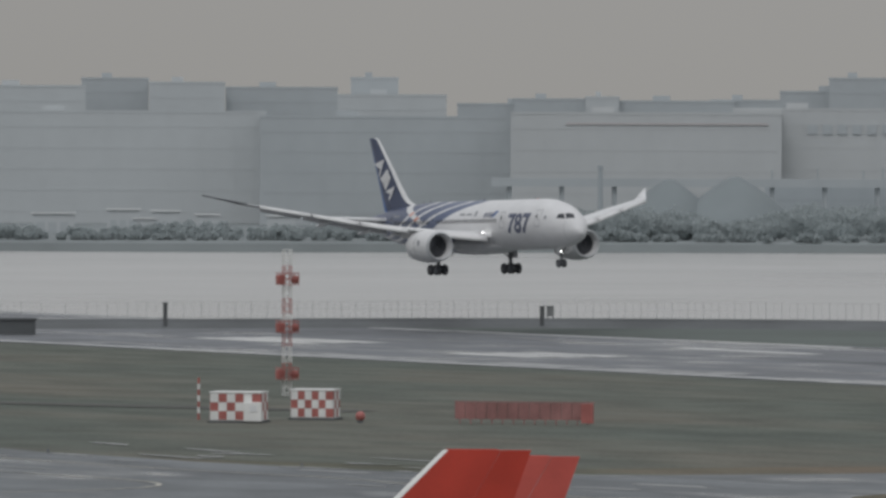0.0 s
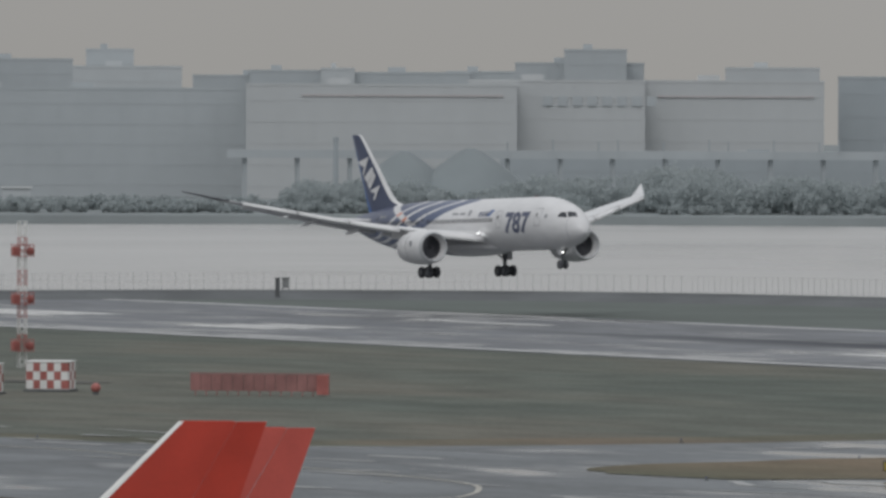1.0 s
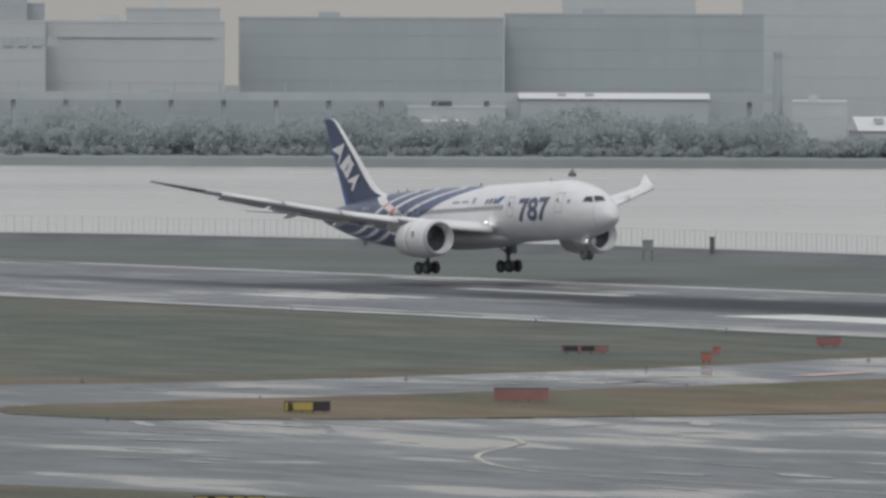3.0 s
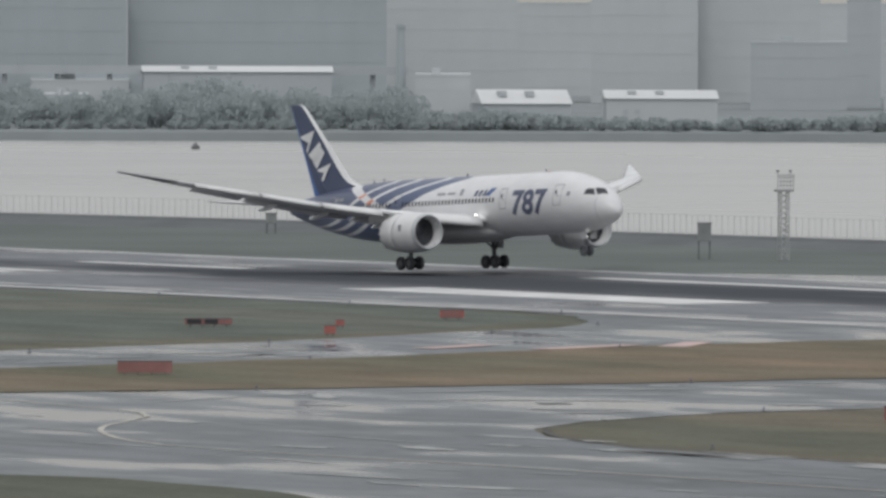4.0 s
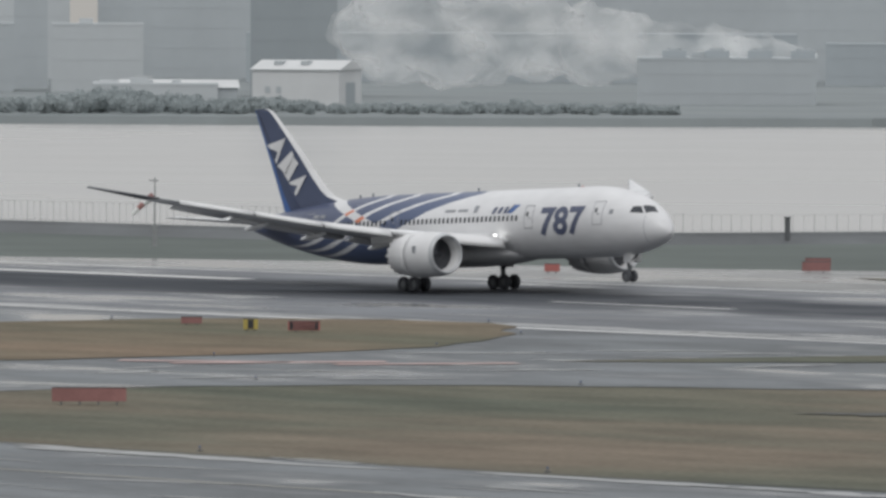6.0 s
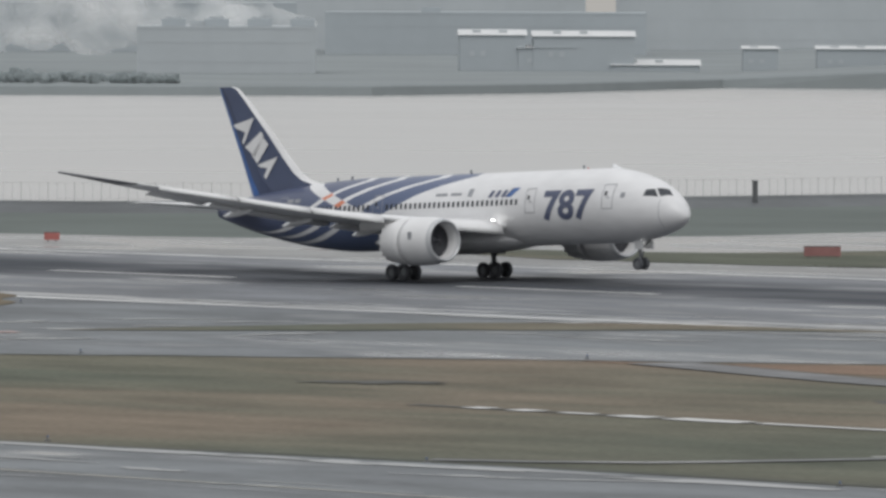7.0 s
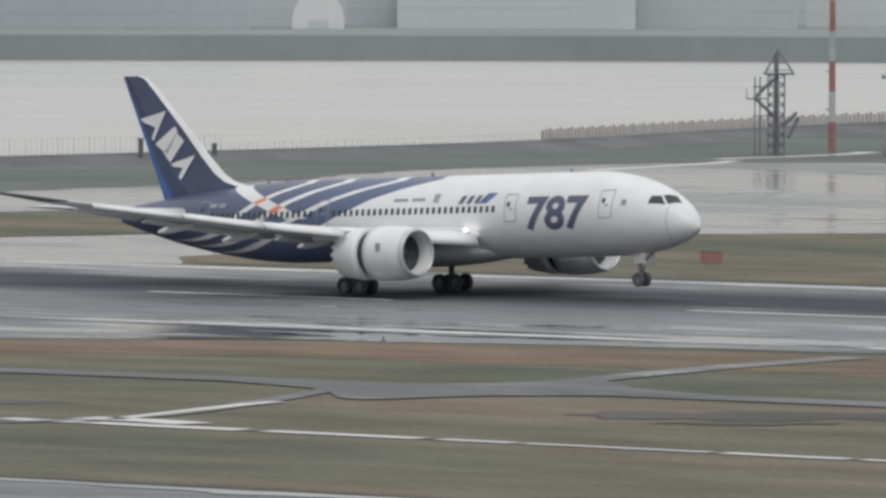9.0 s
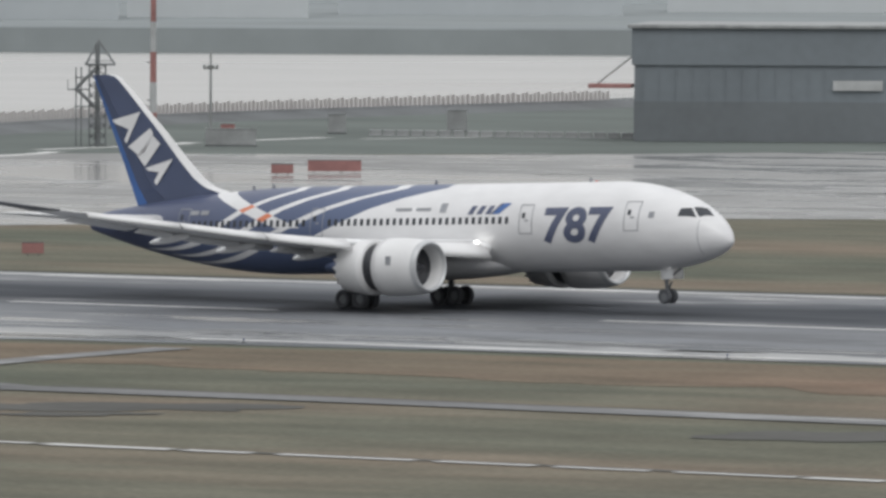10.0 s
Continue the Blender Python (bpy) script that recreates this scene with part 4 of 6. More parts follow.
for x, y, w, h, m, lab, st in (
        (-689, 445, 2.0, 0.78, RED, "red mandatory sign on the grass", ((0.12, 0.88, DULLRED),)),
        (-683, 418, 3.8, 0.62, DULLRED, "long dull red sign with dark panels", ((0.05, 0.35, BLACK), (0.42, 0.70, BLACK), (0.76, 0.95, DULLRED))),
        (-676, 426, 0.7, 0.60, RED, "small red marker box on the grass", ()),
        (-660, 415, 0.9, 0.75, RED, "small red marker box beside a sign", ()),
        (-595, 359, 3.8, 0.95, DULLRED, "plain red board on the grass island", ()),
        (-583, 335, 3.1, 0.80, BLACK, "yellow and black direction sign", ((0.02, 0.62, YELLOW), (0.08, 0.2, BLACK))),
        (-466, 263, 3.8, 0.80, BLACK, "yellow direction sign with black panels", ((0.02, 0.5, YELLOW), (0.55, 0.98, YELLOW), (0.2, 0.3, BLACK), (0.7, 0.76, BLACK))),
        (-504, 360, 4.6, 1.0, DULLRED, "plain red board on the grass", ()),
        (-618, 451, 1.6, 0.65, DULLRED, "small dull red board in dry grass", ()),
        (-601, 449, 2.4, 0.85, RED, "red sign with dark face in dry grass", ((0.05, 0.95, BLACK), (0.15, 0.85, DULLRED))),
        (-605, 447, 1.1, 0.95, YELLOW, "yellow square sign in dry grass", ((0.3, 0.7, BLACK),)),
        (-716, 563, 1.4, 0.85, RED, "red marker box beyond the runway", ()),
        (-705, 585, 2.6, 1.0, DULLRED, "red board beyond the runway", ()),
        (-718, 596, 2.4, 0.9, DULLRED, "red board on the far grass", ()),
        (-640, 588, 3.2, 1.0, DULLRED, "red board on far grass", ()),
        (-624, 596, 4.6, 1.0, DULLRED, "long red board on far grass", ()),
        (-540, 579, 2.8, 1.1, DULLRED, "red board on dry far grass", ()),
        (-544, 598, 4.8, 0.95, DULLRED, "long dull red board on far grass", ()),
        (-543, 590, 1.3, 0.6, YELLOW, "small yellow marker on far grass", ()),
        (-661, 801, 2.3, 1.1, DULLRED, "red board on the apron", ()),
        (-663, 812, 5.6, 1.3, DULLRED, "long dull red barrier on the apron", ()),
        (-512, 590, 1.7, 1.0, DULLRED, "red board on dry far grass", ())):
    board_sign(x, y, w, h, m, lab, turn_to(x, y), st, 2 if w < 3 else 4)


def checker_hut(x, y, turn, extra, W=4.3):
    """Equipment shelter with red and white squares, each a panel."""
    S = thing("equipment_hut", pose(x, y, 0, 0, 0, turn), "red and white checkered equipment hut on the grass", "hut", "checkered huts")
    Dp, Ht = 3.0, 2.45
    part("shell", box(-W / 2, W / 2, -Dp / 2, Dp / 2, 0.12, Ht, 0.04), WHITE, S)
    part("base", box(-W / 2 - 0.2, W / 2 + 0.2, -Dp / 2 - 0.2, Dp / 2 + 0.2, -0.08, 0.12), BANK, S, "concrete base slab")
    for i in range(6):
        for j in range(3):
            m = RED if (i + j) % 2 else WHITE
            x0, z0 = -W / 2 + W * i / 6, 0.2 + (Ht - 0.25) * j / 3
            part("panel", box(x0 + 0.01, x0 + W / 6 - 0.01, -Dp / 2 - 0.03, -Dp / 2 + 0.01, z0 + 0.01, z0 + (Ht - 0.25) / 3 - 0.01), m, S)
    for i in range(4):
        for j in range(3):
            m = WHITE if (i + j) % 2 else RED
            y0, z0 = -Dp / 2 + Dp * i / 4, 0.2 + (Ht - 0.25) * j / 3
            for sx in (-1, 1):
                part("panel", box(sx * W / 2 - 0.02, sx * W / 2 + 0.02, y0 + 0.01, y0 + Dp / 4 - 0.01, z0 + 0.01, z0 + (Ht - 0.25) / 3 - 0.01), m, S)
    part("roof", box(-W / 2 - 0.08, W / 2 + 0.08, -Dp / 2 - 0.08, Dp / 2 + 0.08, Ht, Ht + 0.1, 0.02), WHITE, S, "pale flat roof")
    if extra:
        part("cabinet", box(W / 2 - 1.3, W / 2 + 0.2, -Dp / 2 - 0.7, -Dp / 2 - 0.04, 0.1, 1.7, 0.04), WHITE, S, "white cabinet against the hut")
        part("air_unit", box(W / 2 - 0.75, W / 2 - 0.15, -Dp / 2 - 0.78, -Dp / 2 - 0.7, 0.9, 1.4), WINGGREY, S)
    return S


checker_hut(-765.8, 350.0, turn_to(-766, 350) - 12, True)
checker_hut(-771.0, 359.5, turn_to(-770, 360) - 12, False, 3.6)


def lattice(name, x, y, h, w, bays, mats, label, category, baskets=(), leg=0.06):
    """A square lattice mast, each bar a part, its bays in alternating paints."""
    S = thing(name, pose(x, y, 0, 0, 0, turn_to(x, y) + 20), label, category)
    for k in range(bays):
        z0, z1 = h * k / bays - (0.1 if k == 0 else 0), h * (k + 1) / bays
        m = mats[k % len(mats)]
        c = [(-w, -w), (w, -w), (w, w), (-w, w)]
        for i in range(4):
            a, b = c[i], c[(i + 1) % 4]
            part("leg", rod((*a, z0), (*a, z1), leg, 6), m, S)
            n = 2
            for q in range(n):
                u0, u1 = z0 + (z1 - z0) * q / n, z0 + (z1 - z0) * (q + 1) / n
                part("brace", rod((*a, u0), (*b, u1), leg * 0.55, 5), m, S)
                part("strut", rod((*a, u1), (*b, u1), leg * 0.55, 5), m, S)
    for z in baskets:
        part("platform", box(-0.95, 0.95, -0.6, 0.6, z - 0.05, z), RED, S, "red caged platform")
        for dz in (0.5, 1.0):
            part("rail", box(-0.95, 0.95, -0.6, -0.54, z + dz, z + dz + 0.08), RED, S)
            for sx in (-0.95, 0.87):
                part("rail", box(sx, sx + 0.08, -0.54, 0.6, z + dz, z + dz + 0.08), RED, S)
        for xx in (-0.9, -0.45, 0, 0.45, 0.9):
            part("upright", box(xx - 0.04, xx + 0.04, -0.66, -0.6, z - 0.05, z + 1.08), RED, S)
        rb = bmesh.new()
        bmesh.ops.create_uvsphere(rb, u_segments=14, v_segments=10, radius=0.42, matrix=Matrix.LocRotScale((0.7, -0.2, z + 0.45), None, (1, 0.9, 0.95)))
        part("drum", rb, RED, S, "rounded red antenna cover", True)
        part("dish", box(-1.1, -0.4, -0.5, 0.1, z + 0.05, z + 0.9, 0.08), RED, S, "red antenna box")
    return S


lattice("antenna_mast", -837.3, 387.5, 13.4, 0.33, 9, (WHITE, RED), "red and white lattice antenna mast with caged platforms", "mast", (10.2, 5.8, 1.5), 0.04)
P = thing("marker_pole", pose(-774, 350, 0), "thin red and white marker pole", "pole")
for k in range(7):
    part("band", rod((0, 0, 0.5 * k - (0.08 if k == 0 else 0)), (0, 0, 0.5 * k + 0.5), 0.11, 10), RED if k % 2 == 0 else WHITE, P)
R = thing("red_drum", pose(-761, 359, 0), "rounded red beacon drum on the grass", "drum")
rb = bmesh.new()
bmesh.ops.create_uvsphere(rb, u_segments=18, v_segments=12, radius=0.42, matrix=Matrix.Translation((0, 0, 0.52)))
part("shell", rb, RED, R, "", True)
part("foot", rod((0, 0, -0.08), (0, 0, 0.2), 0.25, 12), DARKMETAL, R)
# long red antenna screen
A = thing("antenna_screen", pose(-753.2, 370.5, 0, 0, 0, turn_to(-753, 371) - 14), "long red antenna screen of upright panels, dulled by painted haze", "antenna")
for k in range(13):
    x = -6.0 + k * 0.92
    part("panel", box(x, x + 0.88, -0.08, 0.08, 0.35, 1.75, 0.02), DULLRED, A)
    part("leg", box(x + 0.4, x + 0.48, -0.06, 0.06, -0.1, 0.36), DULLRED, A)
part("top_rail", box(-6.05, 6.0, -0.1, 0.1, 1.78, 1.86), DULLRED, A)
part("end_panel", box(5.0, 6.0, -0.55, -0.12, 0.1, 1.75, 0.03), RED, A, "brighter red end cabinet")

# windsock
WS = thing("windsock", pose(-812, 588, 0, 0, 0, turn_to(-825, 598)), "orange and white windsock on a grey pole", "windsock")
part("pole", rod((0, 0, -0.1), (0, 0, 6.9), 0.09, 10, 0.06), STEEL, WS)
part("cabinet", box(-0.25, 0.25, -0.2, 0.2, -0.1, 2.2, 0.03), STEEL, WS)
part("arm", box(-0.6, 0.35, -0.04, 0.04, 6.5, 6.62), STEEL, WS)
for k in range(4):
    a = Vector((-0.1 - 0.52 * k, 0, 5.05 - 0.34 * k - 0.03 * k * k))
    b = Vector((-0.1 - 0.52 * (k + 1), 0, 5.05 - 0.34 * (k + 1) - 0.03 * (k + 1) ** 2))
    part("sock_band", rod(a, b, 0.42 - 0.06 * k, 14, 0.36 - 0.06 * k), DULLRED if k % 2 == 0 else WHITE, WS, "dull orange band" if k % 2 == 0 else "white band")

# approach-light and lamp towers along the shore
PALESTEEL = plain("pale_steel_and_hazed_white", (0.40, 0.41, 0.41), 0.6, 0.0, var=0.15, scale=0.5)
T1 = lattice("light_tower", -837.6, 581, 7.0, 0.42, 6, (PALESTEEL,), "grey lattice light tower with lamp rack", "tower")
part("lamp_deck", box(-0.85, 0.85, -0.6, 0.6, 6.95, 7.15), STEEL, T1)
for k in range(6):
    part("lamp_post", rod((-0.85 + 0.34 * k, -0.55, 7.15), (-0.85 + 0.34 * k, -0.55, 8.65 + (0.45 if k in (0, 4) else 0)), 0.045, 6), PALESTEEL, T1)
for z in (7.55, 7.95, 8.35, 8.6):
    part("rail", box(-0.9, 0.9, -0.6, -0.52, z, z + 0.09), PALESTEEL, T1)
for x in (-0.85, 0.51):
    part("lamp_head", box(x - 0.16, x + 0.16, -0.65, -0.4, 8.95, 9.15, 0.03), STEEL, T1, "small grey lamp head")
for k, (x, y, w, h) in enumerate(((-846, 577, 1.4, 3.6), (-1107, 548, 0.9, 2.4), (-962, 597, 1.2, 2.2))):
    K = thing("shore_cabinet", pose(x, y, 0, 0, 0, turn_to(x, y)), "grey equipment cabinet on posts near the shore fence", "cabinet")
    part("box", box(-w / 2, w / 2, -0.4, 0.4, h * 0.5, h, 0.04), STEEL, K)
    for sx in (-1, 1):
        part("leg", box(sx * w * 0.4 - 0.07, sx * w * 0.4 + 0.07, -0.07, 0.07, -0.1, h * 0.5), DARKMETAL, K)
    part("lid", box(-w / 2 - 0.1, w / 2 + 0.1, -0.5, 0.5, h, h + 0.1), STEEL, K)


def shore_at(heading, inland):
    """The place on the shore in a heading from the tower, so far inland."""
    d = Vector((math.sin(radians(heading)), math.cos(radians(heading))))
    side = [p.x * d.y - p.y * d.x for p in shore_line]
    for i in range(len(side) - 1):
        if side[i] * side[i + 1] <= 0 and side[i] != side[i + 1]:
            p = shore_line[i].lerp(shore_line[i + 1], side[i] / (side[i] - side[i + 1]))
            return p - d * inland
    return d * 900


for heading, h in ((-65.86, 3.0), (-63.71, 2.5), (-59.79, 2.6), (-57.81, 2.4), (-53.22, 2.5), (-50.48, 2.6), (-49.17, 1.9), (-47.81, 2.6), (-44.21, 2.6), (-43.79, 1.8)):
    x, y = shore_at(heading, 5.0)
    K = thing("marker_post", pose(x, y, 0), "dark concrete marker post by the sea wall", "post", "shore posts")
    part("shaft", box(-0.22, 0.22, -0.22, 0.22, -0.1, h, 0.05), DARKMETAL, K)
    part("cap", box(-0.28, 0.28, -0.28, 0.28, h, h + 0.12, 0.03), DARKMETAL, K)
LW = thing("low_store", pose(-1085, 463, 0, 0, 0, turn_to(-1119, 478)), "low dark flat-roofed store by the sea wall", "store")
part("wall", box(-14, 6.0, -2, 2, -0.1, 1.7), BANK, LW)
part("roof", box(-14.2, 6.2, -2.2, 2.2, 1.7, 1.95), DARKMETAL, LW)

TOWERGREY = plain("dark_tower_steel", (0.17, 0.18, 0.185), 0.5, 0.3, var=0.2)
# stair tower, red and white mast, lamp pole, beyond the runway
T2 = lattice("stair_tower", -765, 893, 9.4, 0.95, 4, (TOWERGREY,), "grey steel lattice tower with side stair and pointed top", "tower", (), 0.11)
T2.rotation_euler.z = radians(turn_to(-765, 893))
part("column", rod((0, -0.6, -0.1), (0, -0.6, 11.9), 0.34, 12, 0.26), TOWERGREY, T2, "thick grey centre column")
part("deck", box(-1.5, 2.1, -1.5, 1.5, 9.4, 9.62), TOWERGREY, T2, "grey top deck")
for x, y in ((-1.3, -1.4), (2.0, -1.4), (-1.3, 1.4), (2.0, 1.4)):
    part("roof_strut", rod((x, y, 9.6), (0.1, 0, 12.4), 0.13, 6), TOWERGREY, T2)
for k in range(3):
    q = k / 3
    part("roof_hoop", box(-1.2 + 1.2 * q, 1.9 - 1.7 * q, -1.36 + 1.3 * q, -1.26 + 1.3 * q, 9.9 + 2.6 * q, 10.0 + 2.6 * q), TOWERGREY, T2)
for x in (-2.5, -1.9):
    part("stair_post", rod((x, -0.9, -0.1), (x, -0.9, 9.2), 0.09, 6), TOWERGREY, T2)
for z0, z1, x0, x1 in ((2.0, 4.4, 1.4, 2.6), (4.6, 6.6, -0.3, -2.4), (6.6, 8.9, -2.6, -0.4), (3.6, 5.0, 1.0, 2.4)):
    part("stair_flight", rod((x0, -1.1, z0), (x1, -1.1, z1), 0.2, 6), TOWERGREY, T2, "steep grey stair flight")
for z in (4.6, 6.6, 8.0):
    part("landing", box(-2.7, -0.8, -1.3, -0.6, z - 0.08, z + 0.06), TOWERGREY, T2)
part("side_gallery", box(-3.5, -2.4, -1.3, -0.6, 6.5, 6.65), TOWERGREY, T2)
part("gallery_rail", box(-3.5, -3.4, -1.3, -0.6, 6.65, 7.7), TOWERGREY, T2)
M2 = thing("striped_mast", pose(-770, 909, 0), "tall red and white banded steel mast", "mast")
for k in range(7):
    # red and white are both muted here, haze painted into the bands
    part("band", rod((0, 0, 3.6 * k - (0.1 if k == 0 else 0)), (0, 0, 3.6 * k + 3.6), 0.42 - 0.02 * k, 14), DULLRED if k % 2 == 0 else PALESTEEL, M2)
for z in (5.0, 9.5):
    part("step_bracket", box(-0.9, -0.3, -0.1, 0.1, z, z + 0.15), STEEL, M2)


def lamp_pole(x, y, h):
    K = thing("lamp_pole", pose(x, y, 0, 0, 0, turn_to(x, y)), "grey apron lamp pole with a lamp rack", "lamp pole", "apron lamp poles")
    part("shaft", rod((0, 0, -0.1), (0, 0, h), 0.22, 10, 0.12), STEEL, K)
    part("crossbar", box(-0.9, 0.9, -0.08, 0.08, h - 2.2, h - 2.0), STEEL, K)
    for xx in (-0.75, -0.25, 0.25, 0.75):
        part("lamp", box(xx - 0.18, xx + 0.18, -0.3, 0.1, h - 2.0, h - 1.65, 0.03), STEEL, K)
    return K


lamp_pole(-772, 922, 10.8)
lamp_pole(-800, 1075, 9.0)
lamp_pole(-770, 1120, 9.0)


# hangar
HANGAR = plain("grey_corrugated_cladding", (0.165, 0.188, 0.205), 0.6, var=0.15, scale=0.05, fine=0.8)
HG = thing("hangar", pose(-738, 961, 0, 0, 0, turn_to(-738, 961) - 4), "large dark grey metal-clad hangar beyond the apron", "hangar")
part("wall", box(0, 70, 0, 40, -0.1, 9.2), HANGAR, HG, "dark grey lower cladding")
for k in range(35):
    part("cladding_rib", box(2.0 * k + 0.9, 2.0 * k + 1.05, -0.10, 0.0, 5.2, 13.2), HANGAR, HG)
part("upper_wall", box(-0.3, 70.3, -0.3, 40.3, 9.2, 13.6), HANGAR, HG, "dark grey upper cladding")
part("roof", box(-0.8, 70.8, -0.8, 40.8, 13.6, 14.1, 0.1), STEEL, HG, "grey roof edge")
part("awning", box(-5.5, -0.3, -1.5, 4, 6.4, 6.9, 0.05), DULLRED, HG, "dull red awning")
part("brace", rod((-4.5, 0, 6.9), (-0.3, 0, 10.2), 0.12), STEEL, HG)
part("side_door", box(24, 30, -0.36, -0.28, 6.2, 7.4), PALESTEEL, HG, "pale panel")
part("base_band", box(-0.05, 70.05, -0.14, -0.02, 0.0, 4.8), plain("slate_base_cladding", (0.135, 0.15, 0.16), 0.6, var=0.15, scale=0.05, fine=0.8), HG, "darker base band")


# parked jets whose fins rise in front
def parked_jet(x, y, h, turn, fin_m, edge_m, label, chord):
    """Small parked airliner: only its fin tip shows above the apron, the rest stands below."""
    S = thing("parked_jet", pose(x, y, 0, 0, 0, turn), label, "airliner", "parked jets")
    fb = bmesh.new()
    rows = []
    for xx, zc, r in ((-17, 4.2, 0.2), (-16, 4.0, 1.0), (-14, 3.7, 1.6), (-10, 3.6, 1.9), (4, 3.6, 1.9), (10, 4.0, 1.6), (16, 4.9, 0.9), (20, 5.6, 0.3)):
        rows.append([fb.verts.new((-xx, r * math.cos(2 * math.pi * k / 24), zc + r * math.sin(2 * math.pi * k / 24))) for k in range(24)])
    for a, b in zip(rows, rows[1:]):
        for k in range(24):
            fb.faces.new((a[k], a[(k + 1) % 24], b[(k + 1) % 24], b[k]))
    fb.faces.new(rows[0]), fb.faces.new(rows[-1])
    part("fuselage", fb, JETWHITE, S, "", True)
    for sd in (-1, 1):
        part("wing", foil([((6, sd * 1.5, 2.8), (-2, sd * 1.5, 2.8), 0.8, (0, 0, 1)), ((-1.5, sd * 14, 4.0), (-3.6, sd * 14, 4.0), 0.25, (0, 0, 1))]), WINGGREY, S, "", True)
        part("gear_leg", box(-0.3, 0.3, sd * 2.6 - 0.2, sd * 2.6 + 0.2, -0.1, 2.9), STRUT, S)
    part("nose_leg", box(11.6, 12.0, -0.2, 0.2, -0.1, 2.6), STRUT, S)

    def fs(k0, k1, t0, t1):
        bm = bmesh.new()
        rr = []
        for z, a, b in ((5.2, -11.0, -11.0 - (h - 5.2) * 0.67 - chord), (h, -11.0 - (h - 5.2) * 1.02, -11.0 - (h - 5.2) * 1.02 - chord)):
            p, q = a + (b - a) * k0, a + (b - a) * k1
            rr.append([bm.verts.new(v) for v in ((p, t0, z), (q, t1, z), (q, -t1, z), (p, -t0, z))])
        for k in range(4):
            bm.faces.new((rr[0][k], rr[0][(k + 1) % 4], rr[1][(k + 1) % 4], rr[1][k]))
        bm.faces.new(rr[0]), bm.faces.new(rr[1])
        return bm
    part("fin_leading_edge", fs(0, 0.06, 0.04, 0.16), edge_m, S, "white fin leading edge")
    part("fin", fs(0.062, 0.66, 0.165, 0.2), fin_m, S)
    part("rudder", fs(0.665, 1.0, 0.197, 0.16), fin_m, S, "rudder of the same paint")
    part("tip_cap", box(-11.0 - (h - 5.2) * 1.02 - chord * 0.62, -11.0 - (h - 5.2) * 1.02 - 0.1, -0.06, 0.06, h - 0.06, h + 0.03), edge_m if edge_m is not WHITE else fin_m, S)
    return S


FINRED = plain("glossy_red_fin_paint", (0.50, 0.050, 0.030), 0.35, var=0.10, scale=0.5)
FINRED2 = plain("paler_red_fin_paint", (0.55, 0.10, 0.08), 0.4, var=0.10, scale=0.5)
parked_jet(-362.9, 154.4, 12.5, -115.7, FINRED, WHITE, "parked jet with a glossy red fin and white leading edge", 3.46)
parked_jet(-393.9, 173.6, 11.05, -116.5, FINRED2, FINRED2, "parked jet with a paler red fin, farther out", 3.5)
parked_jet(-301.7, 134.9, 11.8, -117.2, JETWHITE, WHITE, "parked jet with a plain white fin", 3.06)


# ---- shore fence ----
FENCEWIRE = plain("weathered_fence_wire", (0.46, 0.465, 0.46), 0.6, var=0.1)


def fence(points, step, h, label):
    L = smooth_line(points, 1.0)
    F = thing("perimeter_fence", pose(0, 0, 0), label, "fence")
    pm = bpy.data.meshes.new("post")
    b = box(-0.022, 0.022, -0.022, 0.022, 0, h)
    b.to_mesh(pm)
    b.free()
    pm.materials.append(FENCEWIRE)
    acc, last = 0.0, None
    count = 0
    for i, p in enumerate(L):
        if last is not None:
            acc += (p - last).length
        last = p
        if acc >= step or i == 0:
            acc = 0.0
            o = new("post", pm)
            o.location = (p.x, p.y, 0.9)
            o.parent = F
            count += 1
    bm = bmesh.new()
    acc, last = 0.0, None
    for p in L:
        acc += (p - last).length if last is not None else 0.0
        last = p
        if acc >= 0.8:
            acc = 0.0
            bm.faces.new([bm.verts.new((p.x + o, p.y + o, 0.9 + z)) for o, z in ((-0.011, 0.1), (0.011, 0.1), (0.011, h - 0.1), (-0.011, h - 0.1))])
    for z in (0.3, h - 0.1):
        prev = None
        for p in L:
            c = [bm.verts.new((p.x, p.y, 0.9 + z + d)) for d in (-0.012, 0.012)]
            if prev:
                bm.faces.new((prev[0], c[0], c[1], prev[1]))
            prev = c
    part("wire_mesh", bm, FENCEWIRE, F, "pale wire mesh")
    return F


def shift(points, d):
    L = [Vector(p) for p in points]
    out = []
    for i, p in enumerate(L):
        t = (L[min(i + 1, len(L) - 1)] - L[max(i - 1, 0)]).normalized()
        out.append((p.x + t.y * d, p.y - t.x * d))
    return out


fence(shift(SHORE[1:8], 1.0), 1.7, 2.3, "thin grey wire fence on the sea wall")
fence(shift(SHORE[7:11], 1.0), 2.0, 2.0, "grey wire fence along the curving shore")
fence(shift(SHORE[10:15], 1.0), 1.6, 1.0, "low pale railing along the far shore")


